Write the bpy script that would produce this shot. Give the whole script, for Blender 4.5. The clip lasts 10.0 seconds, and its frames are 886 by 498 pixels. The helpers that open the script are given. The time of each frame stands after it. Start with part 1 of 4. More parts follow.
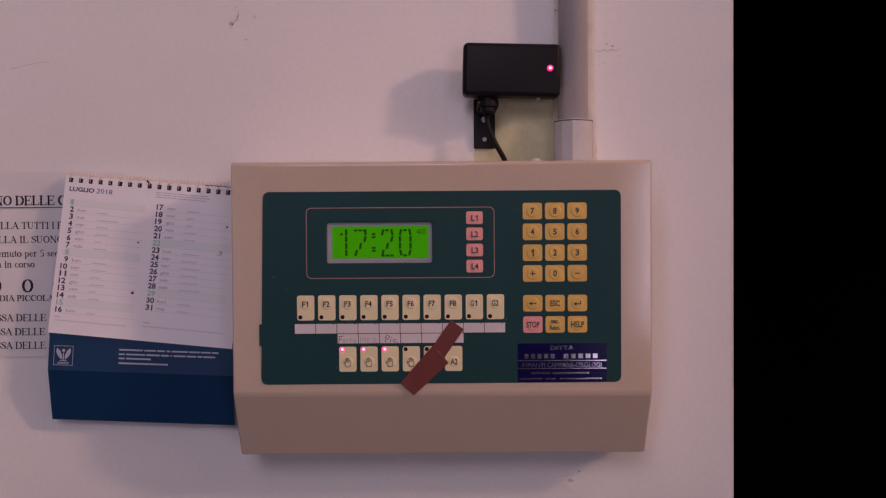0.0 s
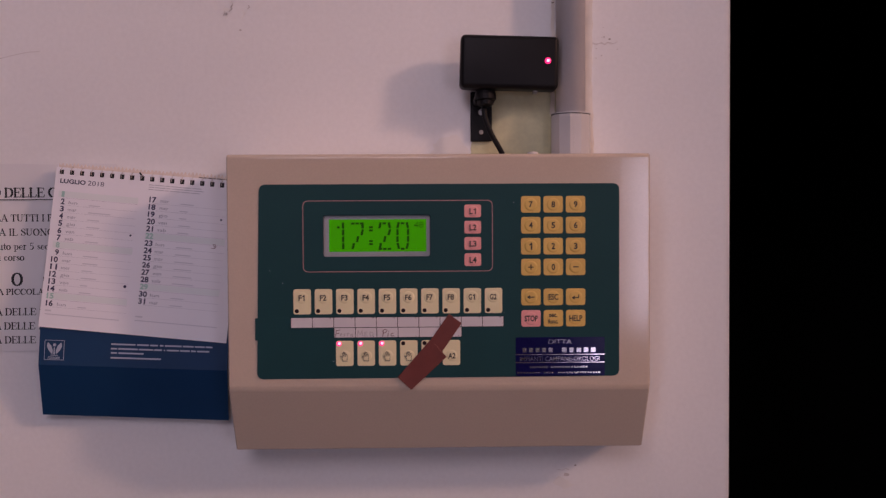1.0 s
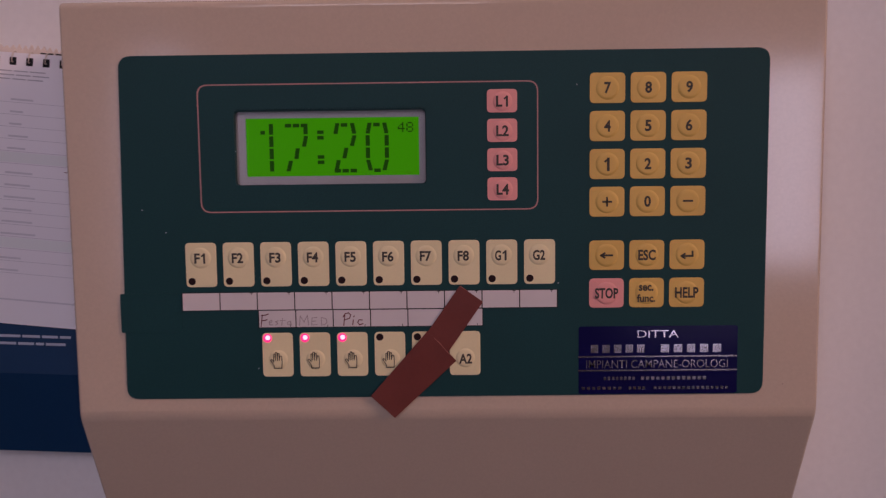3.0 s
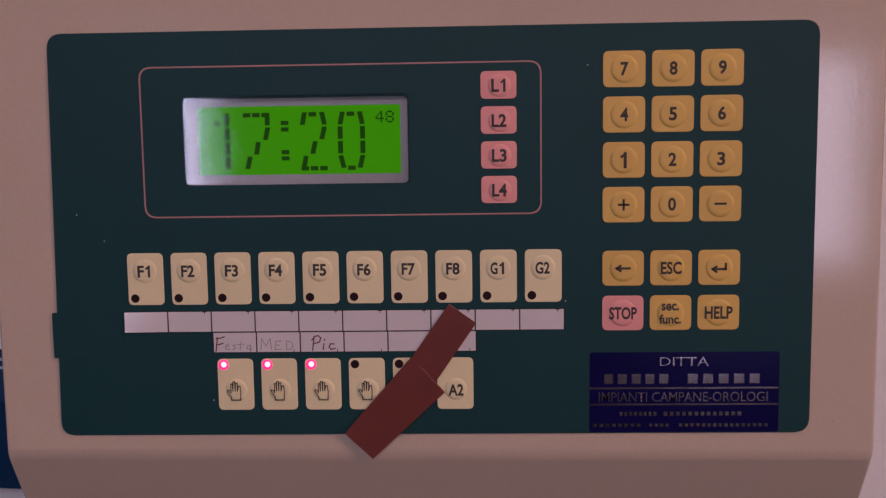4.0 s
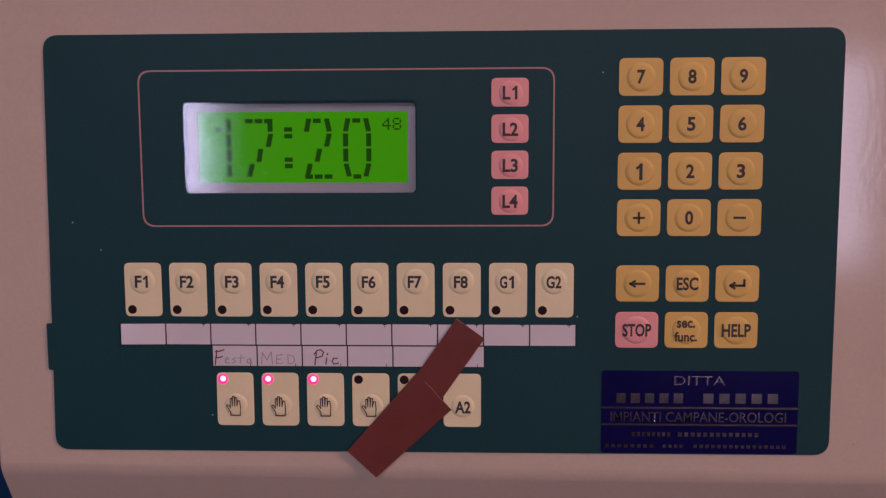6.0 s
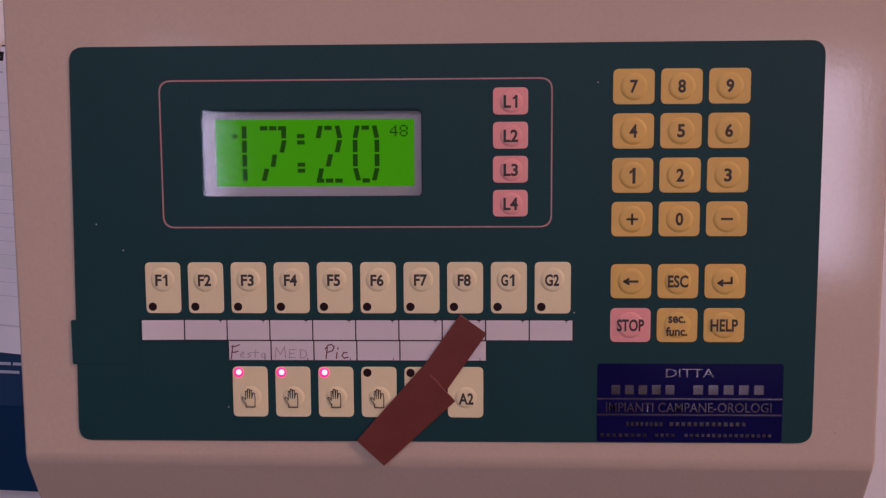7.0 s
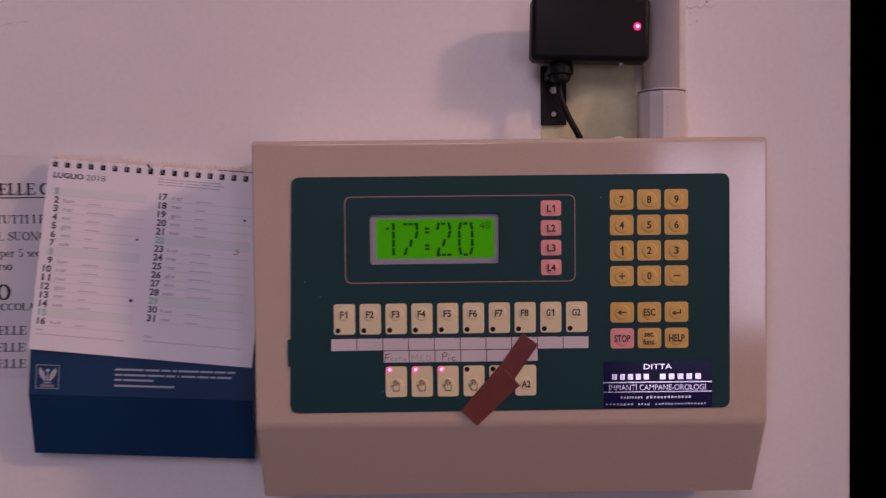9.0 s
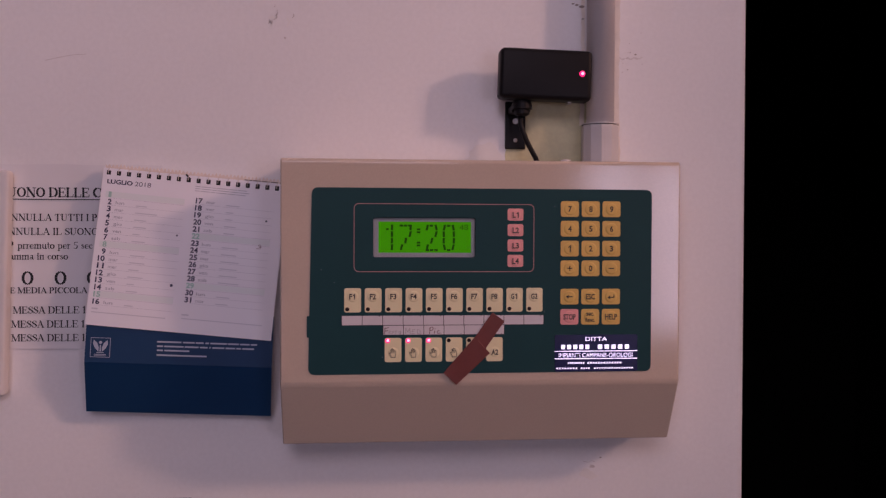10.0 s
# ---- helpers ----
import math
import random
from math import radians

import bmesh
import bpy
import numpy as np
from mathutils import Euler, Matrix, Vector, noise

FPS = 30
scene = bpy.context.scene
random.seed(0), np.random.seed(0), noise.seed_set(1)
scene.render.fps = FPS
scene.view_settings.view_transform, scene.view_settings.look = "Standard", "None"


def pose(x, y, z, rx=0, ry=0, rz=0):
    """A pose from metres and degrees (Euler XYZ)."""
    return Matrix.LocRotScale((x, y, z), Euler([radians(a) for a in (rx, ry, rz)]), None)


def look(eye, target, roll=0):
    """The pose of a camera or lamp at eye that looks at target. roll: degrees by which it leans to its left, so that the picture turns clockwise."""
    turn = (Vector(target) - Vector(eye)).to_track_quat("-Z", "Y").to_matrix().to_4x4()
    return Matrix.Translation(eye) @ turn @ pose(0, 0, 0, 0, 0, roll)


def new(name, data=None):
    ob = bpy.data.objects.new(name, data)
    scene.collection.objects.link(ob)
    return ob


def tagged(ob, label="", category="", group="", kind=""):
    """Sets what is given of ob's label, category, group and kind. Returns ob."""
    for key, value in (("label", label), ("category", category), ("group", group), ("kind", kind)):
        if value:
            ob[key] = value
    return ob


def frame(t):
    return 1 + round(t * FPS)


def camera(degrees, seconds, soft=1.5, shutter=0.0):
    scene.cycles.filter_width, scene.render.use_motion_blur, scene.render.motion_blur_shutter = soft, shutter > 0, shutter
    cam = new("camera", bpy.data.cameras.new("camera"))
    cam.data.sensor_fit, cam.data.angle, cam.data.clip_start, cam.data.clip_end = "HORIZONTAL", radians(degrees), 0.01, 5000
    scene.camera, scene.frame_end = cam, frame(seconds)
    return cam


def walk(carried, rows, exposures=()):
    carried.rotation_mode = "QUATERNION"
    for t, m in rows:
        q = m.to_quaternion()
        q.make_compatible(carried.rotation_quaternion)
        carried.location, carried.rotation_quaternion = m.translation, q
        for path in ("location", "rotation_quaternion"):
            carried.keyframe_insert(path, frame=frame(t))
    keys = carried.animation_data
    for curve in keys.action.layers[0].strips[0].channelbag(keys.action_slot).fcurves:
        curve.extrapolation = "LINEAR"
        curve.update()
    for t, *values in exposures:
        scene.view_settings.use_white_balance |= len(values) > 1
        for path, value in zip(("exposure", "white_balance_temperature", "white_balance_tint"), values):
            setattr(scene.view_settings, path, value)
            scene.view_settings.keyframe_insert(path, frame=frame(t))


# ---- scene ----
cam = camera(51.9, 10.0, soft=1.26, shutter=0.4)
PATH = [
    (0, (-0.001, -0.713, 1.517), (-0.001, 1.287, 1.478), -0.4),
    (0.5, (0.002, -0.713, 1.518), (0.01, 1.287, 1.481), -0.4),
    (1, (-0.015, -0.708, 1.516), (0.029, 1.29, 1.465), -0.3),
    (1.3, (-0.051, -0.694, 1.508), (0.063, 1.302, 1.451), -0.6),
    (1.5, (-0.075, -0.676, 1.506), (0.121, 1.313, 1.431), -1.4),
    (1.6, (-0.07, -0.654, 1.502), (0.105, 1.335, 1.395), -1.1),
    (1.8, (-0.056, -0.602, 1.499), (0.079, 1.39, 1.375), -1.4),
    (2, (-0.043, -0.545, 1.506), (0.069, 1.443, 1.322), -1.1),
    (2.2, (-0.022, -0.5, 1.499), (0.04, 1.491, 1.317), -1.0),
    (2.5, (-0.01, -0.451, 1.504), (0.011, 1.54, 1.316), -0.9),
    (2.7, (-0.003, -0.427, 1.502), (-0.011, 1.564, 1.313), -0.8),
    (3.8, (0.011, -0.343, 1.505), (-0.042, 1.644, 1.285), -0.7),
    (4, (0.015, -0.335, 1.502), (-0.057, 1.653, 1.299), -0.8),
    (4.5, (0.017, -0.324, 1.502), (-0.074, 1.663, 1.297), -0.7),
    (5, (0.016, -0.321, 1.506), (-0.074, 1.665, 1.286), -0.3),
    (5.5, (0.016, -0.321, 1.506), (-0.075, 1.665, 1.292), -0.3),
    (6.8, (0.009, -0.336, 1.508), (-0.06, 1.652, 1.301), -0.2),
    (7, (0.011, -0.342, 1.506), (-0.062, 1.647, 1.31), -0.3),
    (7.5, (0.01, -0.366, 1.503), (-0.05, 1.63, 1.38), -0.2),
    (8, (0.006, -0.411, 1.508), (-0.062, 1.587, 1.438), 0.0),
    (8.5, (-0.005, -0.485, 1.513), (-0.059, 1.513, 1.456), -0.3),
    (9, (-0.051, -0.582, 1.518), (-0.032, 1.417, 1.463), -0.6),
    (9.2, (-0.082, -0.626, 1.516), (0.001, 1.371, 1.463), -0.2),
    (9.5, (-0.114, -0.689, 1.515), (0.048, 1.303, 1.459), 0.0),
    (10, (-0.104, -0.738, 1.511), (0.08, 1.254, 1.479), 0.2),
]
EXPOSURES = [(0.0, -0.98, 6470, 10), (1.6, -1.03, 6450, 10.5), (2.5, -1.17, 6430, 11), (4.0, -0.98, 6300, 12), (5.0, -0.91, 6200, 13), (7.0, -0.87, 6200, 16.5), (8.3, -1.04, 6300, 16.5), (10.0, -1.06, 6400, 16.5)]
walk(cam, [(t, look(eye, target, roll)) for t, eye, target, roll in PATH], EXPOSURES)

# ---- light ----
world = bpy.data.worlds.new("world")
world.use_nodes = True
scene.world = world
wn = world.node_tree.nodes
sky = wn.new("ShaderNodeTexSky")
sky.sky_type, sky.sun_disc = "NISHITA", False
sky.sun_elevation, sky.sun_rotation = radians(35), radians(200)
wn["Background"].inputs["Strength"].default_value = 0.08
world.node_tree.links.new(sky.outputs[0], wn["Background"].inputs["Color"])

ROOM = dict(west=-2.7, east=4.3, south=-2.45, top=3.6)      # inner faces of the room
WALL = 0.073                                                # plaster face that carries the unit
EDGE = 0.2515                                               # free end of that wall
# two small casements, and between them a high light added as top fill, in the south wall: x from, x to, sill, head,
# watts, mullion from, mullion to
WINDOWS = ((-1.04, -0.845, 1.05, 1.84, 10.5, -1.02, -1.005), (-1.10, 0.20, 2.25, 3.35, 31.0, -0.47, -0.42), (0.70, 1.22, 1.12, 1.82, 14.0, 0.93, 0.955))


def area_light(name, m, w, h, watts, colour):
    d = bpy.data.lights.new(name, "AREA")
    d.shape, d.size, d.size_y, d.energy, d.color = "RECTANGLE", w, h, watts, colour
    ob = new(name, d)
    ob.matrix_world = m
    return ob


# low pair: daylight at the casements; high one: unseen fill from above
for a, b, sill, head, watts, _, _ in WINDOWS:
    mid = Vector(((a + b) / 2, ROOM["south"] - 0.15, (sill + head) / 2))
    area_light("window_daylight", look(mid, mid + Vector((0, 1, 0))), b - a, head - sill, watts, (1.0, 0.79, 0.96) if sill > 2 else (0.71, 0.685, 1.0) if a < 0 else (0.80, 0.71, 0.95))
LAMP = (3.20, -1.68, 3.14)                                  # pendant bulb above the opening
bulb = bpy.data.lights.new("ceiling_bulb", "POINT")
bulb.energy, bulb.shadow_soft_size, bulb.color = 350.0, 0.17, (1.0, 0.58, 0.44)
new("ceiling_bulb", bulb).location = LAMP


# ---- materials ----
def material(name, colour, rough=0.5, metal=0.0, grain=0.0, grain_size=400.0, tone=0.06, tone_size=9.0, bump=0.0,
             bump_size=900.0, rough_vary=0.0, coat=0.0, vary=0.0, spec=0.5, bump_depth=0.0004):
    """A painted, printed or moulded surface: fine grain, slow tone changes and relief in metres."""
    m = bpy.data.materials.new(name)
    m.use_nodes = True
    nt, n = m.node_tree, m.node_tree.nodes
    p = n["Principled BSDF"]
    p.inputs["Roughness"].default_value, p.inputs["Metallic"].default_value = rough, metal
    p.inputs["Coat Weight"].default_value = coat
    p.inputs["Specular IOR Level"].default_value = spec
    tex = n.new("ShaderNodeTexCoord")
    geo = n.new("ShaderNodeNewGeometry")

    def noise_at(size, detail=3.0):
        t = n.new("ShaderNodeTexNoise")
        t.inputs["Scale"].default_value, t.inputs["Detail"].default_value = size, detail
        nt.links.new(geo.outputs["Position"], t.inputs["Vector"])
        return t.outputs["Fac"]

    def spread(source, amount):
        r = n.new("ShaderNodeMapRange")
        r.inputs["From Min"].default_value, r.inputs["From Max"].default_value = 0.25, 0.75
        r.inputs["To Min"].default_value, r.inputs["To Max"].default_value = 1 - amount, 1 + amount
        nt.links.new(source, r.inputs["Value"])
        return r.outputs[0]

    def times(a, b):
        t = n.new("ShaderNodeMath")
        t.operation = "MULTIPLY"
        nt.links.new(a, t.inputs[0])
        nt.links.new(b, t.inputs[1])
        return t.outputs[0]

    value = times(spread(noise_at(tone_size), tone), spread(noise_at(grain_size, 2.0), grain))
    if vary:
        info = n.new("ShaderNodeObjectInfo")
        r = n.new("ShaderNodeMapRange")
        r.inputs["To Min"].default_value, r.inputs["To Max"].default_value = 1 - vary, 1 + vary
        nt.links.new(info.outputs["Random"], r.inputs["Value"])
        value = times(value, r.outputs[0])
    mix = n.new("ShaderNodeVectorMath")
    mix.operation = "SCALE"
    mix.inputs[0].default_value = colour[:3]
    nt.links.new(value, mix.inputs["Scale"])
    nt.links.new(mix.outputs[0], p.inputs["Base Color"])
    if rough_vary:
        r = n.new("ShaderNodeMapRange")
        r.inputs["To Min"].default_value, r.inputs["To Max"].default_value = rough - rough_vary, rough + rough_vary
        nt.links.new(noise_at(60.0), r.inputs["Value"])
        nt.links.new(r.outputs[0], p.inputs["Roughness"])
    if bump:
        b = n.new("ShaderNodeBump")
        b.inputs["Strength"].default_value, b.inputs["Distance"].default_value = bump, bump_depth
        nt.links.new(noise_at(bump_size, 2.0), b.inputs["Height"])
        nt.links.new(b.outputs[0], p.inputs["Normal"])
    return m


def glowing(name, colour, strength, base=(0.02, 0.02, 0.02, 1), rough=0.35, spec=0.5):
    m = bpy.data.materials.new(name)
    m.use_nodes = True
    p = m.node_tree.nodes["Principled BSDF"]
    p.inputs["Base Color"].default_value, p.inputs["Roughness"].default_value = base, rough
    p.inputs["Specular IOR Level"].default_value = spec
    p.inputs["Emission Color"].default_value, p.inputs["Emission Strength"].default_value = colour, strength
    return m


def plaster_paint():
    """White emulsion on hand-trowelled plaster: broad waves, trowel ripple, a fine tooth, faint dirty blotches."""
    m = material("white_wall_paint", (0.85, 0.83, 0.825, 1), rough=0.62, grain=0.022, grain_size=260, tone=0.035, tone_size=5)
    nt, n = m.node_tree, m.node_tree.nodes
    geo = next(k for k in n if k.bl_idname == "ShaderNodeNewGeometry")
    last = None
    for size, strength, depth in ((7.0, 0.5, 0.004), (34.0, 0.4, 0.0010), (420.0, 0.22, 0.00012)):
        t, b = n.new("ShaderNodeTexNoise"), n.new("ShaderNodeBump")
        t.inputs["Scale"].default_value, t.inputs["Detail"].default_value = size, 3.0
        b.inputs["Strength"].default_value, b.inputs["Distance"].default_value = strength, depth
        nt.links.new(geo.outputs["Position"], t.inputs["Vector"])
        nt.links.new(t.outputs["Fac"], b.inputs["Height"])
        if last:
            nt.links.new(last.outputs[0], b.inputs["Normal"])
        last = b
    nt.links.new(last.outputs[0], n["Principled BSDF"].inputs["Normal"])
    return m


def clear_film():
    """Clear polycarbonate film with an orange-peel gloss."""
    m = bpy.data.materials.new("clear_window_film")
    m.use_nodes = True
    nt, n = m.node_tree, m.node_tree.nodes
    n.remove(n["Principled BSDF"])
    out = n["Material Output"]
    gloss, clear, mix, fr = (n.new("ShaderNodeBsdf" + k) if k in ("Glossy", "Transparent") else n.new("Shader" + k)
                             for k in ("Glossy", "Transparent", "NodeMixShader", "NodeFresnel"))
    gloss.inputs["Roughness"].default_value = 0.06
    fr.inputs["IOR"].default_value = 1.57
    geo, t, b = n.new("ShaderNodeNewGeometry"), n.new("ShaderNodeTexNoise"), n.new("ShaderNodeBump")
    t.inputs["Scale"].default_value, t.inputs["Detail"].default_value = 2200.0, 2.0
    b.inputs["Strength"].default_value, b.inputs["Distance"].default_value = 0.35, 0.00004
    nt.links.new(geo.outputs["Position"], t.inputs["Vector"])
    nt.links.new(t.outputs["Fac"], b.inputs["Height"])
    nt.links.new(b.outputs[0], gloss.inputs["Normal"])
    nt.links.new(fr.outputs[0], mix.inputs[0])
    nt.links.new(clear.outputs[0], mix.inputs[1])
    nt.links.new(gloss.outputs[0], mix.inputs[2])
    nt.links.new(mix.outputs[0], out.inputs["Surface"])
    return m


M_WALL = plaster_paint()
# unseen room: dark walls and floor limit bounce, white ceiling gives soft top fill
M_PLAIN = material("dark_unseen_room", (0.055, 0.041, 0.033, 1), rough=0.6, tone=0.15, tone_size=6)
M_CEIL = material("white_ceiling_paint", (0.78, 0.76, 0.74, 1), rough=0.8, tone=0.04, tone_size=2)
M_FLOOR = material("dark_unseen_floor", (0.07, 0.05, 0.04, 1), rough=0.5, tone=0.15, tone_size=3)
# darkness of the unlit passage, put into the colour
M_DARK = material("near_black_unlit_plaster", (0.012, 0.011, 0.011, 1), rough=0.95, tone=0.2, tone_size=3, spec=0.1)
M_OLD = material("old_yellow_green_paint", (0.59, 0.575, 0.365, 1), rough=0.7, tone=0.14, tone_size=45, grain=0.04, grain_size=300, bump=0.5, bump_size=160)
M_SMEAR = material("thick_white_filler", (0.83, 0.80, 0.77, 1), rough=0.6, tone=0.05, tone_size=60, bump=0.6, bump_size=120)
M_CAULK = material("yellowed_caulk", (0.82, 0.755, 0.68, 1), rough=0.7, tone=0.10, tone_size=50, bump=0.6, bump_size=140)
M_CHIP = material("chipped_plaster", (0.30, 0.25, 0.22, 1), rough=0.9, tone=0.3, tone_size=300)
M_CASE = material("beige_hammered_enamel", (0.59, 0.485, 0.395, 1), rough=0.10, grain=0.03, grain_size=800, tone=0.015, tone_size=14,
                  bump=0.5, bump_size=540, bump_depth=0.00006, spec=0.6)
M_PANEL = material("dark_teal_printed_film", (0.004, 0.044, 0.049, 1), rough=0.55, grain=0.11, grain_size=1300, tone=0.06, tone_size=20,
                   bump=0.25, bump_size=2200, bump_depth=0.00005, spec=0.29)
M_CREAM = material("cream_key_film", (0.83, 0.74, 0.46, 1), rough=0.5, grain=0.02, grain_size=1500, tone=0.03, tone_size=40, vary=0.015,
                   bump=0.2, bump_size=2200, bump_depth=0.00004, spec=0.35)
M_AMBER = material("amber_key_film", (0.73, 0.48, 0.13, 1), rough=0.5, grain=0.02, grain_size=1500, tone=0.04, tone_size=40, vary=0.015,
                   bump=0.2, bump_size=2200, bump_depth=0.00004, spec=0.35)
M_PINK = material("salmon_key_film", (0.85, 0.37, 0.35, 1), rough=0.5, grain=0.02, grain_size=1500, tone=0.03, tone_size=40, vary=0.015, spec=0.35)
M_LINE = material("salmon_printed_line", (0.46, 0.23, 0.22, 1), rough=0.5, tone=0.05)
M_INK = material("black_print", (0.018, 0.018, 0.02, 1), rough=0.5, tone=0.05, spec=0.3)
M_KEYINK = material("dark_grey_key_print", (0.050, 0.045, 0.040, 1), rough=0.55, tone=0.08, tone_size=200, spec=0.3)
M_GREYINK = material("faded_grey_print", (0.40, 0.39, 0.45, 1), rough=0.7, tone=0.1, tone_size=200)
M_NAVYINK = material("navy_print", (0.035, 0.03, 0.085, 1), rough=0.6, tone=0.05)
M_MINTINK = material("pale_green_print", (0.40, 0.62, 0.55, 1), rough=0.7, tone=0.05)
M_MINT = material("pale_mint_band", (0.84, 0.87, 0.87, 1), rough=0.7, tone=0.03)
M_FAINT = material("very_faint_print", (0.70, 0.69, 0.74, 1), rough=0.7, tone=0.05)
M_RULE = material("thin_grey_rule", (0.52, 0.51, 0.56, 1), rough=0.7, tone=0.05)
M_PENCIL = material("pencil_grey", (0.36, 0.30, 0.32, 1), rough=0.7, tone=0.3, tone_size=700)
M_PEN = material("dark_pen", (0.15, 0.035, 0.045, 1), rough=0.6, tone=0.3, tone_size=500)
M_STRIP = material("white_label_card", (0.70, 0.66, 0.68, 1), rough=0.10, tone=0.03, tone_size=40, bump=0.1, bump_size=300, bump_depth=0.00005)
M_HOLE = material("unlit_red_indicator", (0.018, 0.005, 0.007, 1), rough=0.6, tone=0.1, spec=0.2)
M_LED = glowing("lit_red_indicator", (1.0, 0.02, 0.17, 1), 3.4)
M_LEDCORE = glowing("lit_red_indicator_core", (1.0, 0.42, 0.55, 1), 4.6)
M_LCD = glowing("green_backlit_screen", (0.075, 0.44, 0.002, 1), 1.0, base=(0.004, 0.03, 0.001, 1), rough=0.7, spec=0.0)
M_SEG = glowing("screen_segment", (0.010, 0.060, 0.002, 1), 1.0, base=(0.006, 0.030, 0.002, 1), rough=0.6, spec=0.05)
M_BEZEL = material("satin_grey_bezel", (0.42, 0.39, 0.40, 1), rough=0.38, metal=0.35, tone=0.04, tone_size=60)
M_FILM = clear_film()
M_STICKER = material("blue_foil_sticker", (0.006, 0.005, 0.060, 1), rough=0.16, tone=0.12, tone_size=50, spec=0.07, bump=0.1, bump_size=130, bump_depth=0.0002)
M_FOIL = material("silver_foil_print", (0.40, 0.365, 0.42, 1), rough=0.13, metal=1.0, tone=0.08, tone_size=120, bump=0.03, bump_size=130, bump_depth=0.0003)


def bulge(mat, along, up):
    """A shallow bulge under a stuck foil: its relief leans by these slopes."""
    nt, n = mat.node_tree, mat.node_tree.nodes
    old = n["Principled BSDF"].inputs["Normal"].links[0].from_socket
    geo, dot, b = n.new("ShaderNodeNewGeometry"), n.new("ShaderNodeVectorMath"), n.new("ShaderNodeBump")
    dot.operation = "DOT_PRODUCT"
    dot.inputs[1].default_value = (-along, 0, -up)
    b.inputs["Strength"].default_value, b.inputs["Distance"].default_value = 1.0, 1.0
    nt.links.new(geo.outputs["Position"], dot.inputs[0])
    nt.links.new(dot.outputs["Value"], b.inputs["Height"])
    nt.links.new(old, b.inputs["Normal"])
    nt.links.new(b.outputs[0], n["Principled BSDF"].inputs["Normal"])


bulge(M_STICKER, 0.026, 0.038)
bulge(M_FOIL, 0.026, 0.038)
M_TAPE = material("brown_vinyl_tape", (0.150, 0.028, 0.019, 1), rough=0.42, tone=0.10, tone_size=70, grain=0.04, grain_size=700, bump=0.3, bump_size=260, bump_depth=0.0002)
M_PIPE = material("pale_grey_conduit", (0.655, 0.62, 0.625, 1), rough=0.42, tone=0.05, tone_size=16, grain=0.02)
M_COLLAR = material("pale_grey_moulding", (0.58, 0.56, 0.56, 1), rough=0.45, tone=0.05, tone_size=40)
M_BLACK = material("black_abs_plastic", (0.007, 0.0065, 0.008, 1), rough=0.45, tone=0.15, tone_size=60, bump=0.25, bump_size=1400, bump_depth=0.00008, spec=0.18)
M_STEEL = material("dull_steel", (0.45, 0.43, 0.42, 1), rough=0.4, metal=0.9, tone=0.1, tone_size=200)
M_WHITE = material("white_plastic", (0.74, 0.70, 0.69, 1), rough=0.4, tone=0.04, tone_size=20)
M_WIRE = material("pale_binding_wire", (0.74, 0.66, 0.58, 1), rough=0.35, metal=0.6, tone=0.1, tone_size=200)
M_PIT = material("shallow_pit", (0.60, 0.55, 0.53, 1), rough=0.8, tone=0.2, tone_size=300)
M_PAPER = material("white_paper", (0.91, 0.89, 0.93, 1), rough=0.75, tone=0.02, tone_size=14, bump=0.3, bump_size=22, bump_depth=0.0015)
M_SHEET = material("office_paper", (0.79, 0.77, 0.775, 1), rough=0.75, tone=0.025, tone_size=14, bump=0.3, bump_size=22, bump_depth=0.0015)
M_BLUE = material("blue_printed_card", (0.005, 0.040, 0.112, 1), rough=0.5, spec=0.3, tone=0.06, tone_size=25, grain=0.03, grain_size=900)
M_BLUELINE = material("pale_blue_print", (0.46, 0.50, 0.60, 1), rough=0.6, tone=0.05)


# ---- helpers of this scene ----
Z0 = 1.46                                                   # height of the function keys; unit drawing is in mm round (0, Z0)


def place(x, z, out=0.0):
    """A point of the unit's drawing, in mm, out from its front film."""
    return Vector((x / 1000, -out / 1000, Z0 + z / 1000))


def thing(name, at, label, category, group="", kind=""):
    ob = new(name)
    ob.location, ob.empty_display_size = at, 0.02
    return tagged(ob, label, category, group, kind)


def origin(ob):
    return origin(ob.parent) + ob.location if ob.parent else ob.location.copy()


def part(name, bm, mat, parent=None, label="", smooth=False, kind=""):
    """Links a bmesh, drawn in world metres, as one mesh object under its parent."""
    me = bpy.data.meshes.new(name)
    if parent is not None:
        bmesh.ops.translate(bm, vec=-origin(parent), verts=bm.verts)
    bmesh.ops.recalc_face_normals(bm, faces=bm.faces)
    bm.to_mesh(me)
    bm.free()
    if smooth:
        for p in me.polygons:
            p.use_smooth = True
    me.materials.append(mat)
    ob = new(name, me)
    ob.parent = parent
    return tagged(ob, label, kind=kind)


def box_bm(x0, x1, y0, y1, z0, z1, bevel=0.0, segs=2, bm=None, turn=None):
    own = bmesh.new()
    bmesh.ops.create_cube(own, size=1)
    for v in own.verts:
        v.co = Vector(((x0, x1)[v.co.x > 0], (y0, y1)[v.co.y > 0], (z0, z1)[v.co.z > 0]))
    if bevel:
        bmesh.ops.bevel(own, geom=own.edges[:], offset=bevel, segments=segs, profile=0.5, affect="EDGES")
    if turn:
        bmesh.ops.transform(own, matrix=turn, verts=own.verts)
    if bm is None:
        return own
    me = bpy.data.meshes.new("tmp")
    own.to_mesh(me)
    own.free()
    bm.from_mesh(me)
    bpy.data.meshes.remove(me)
    return bm


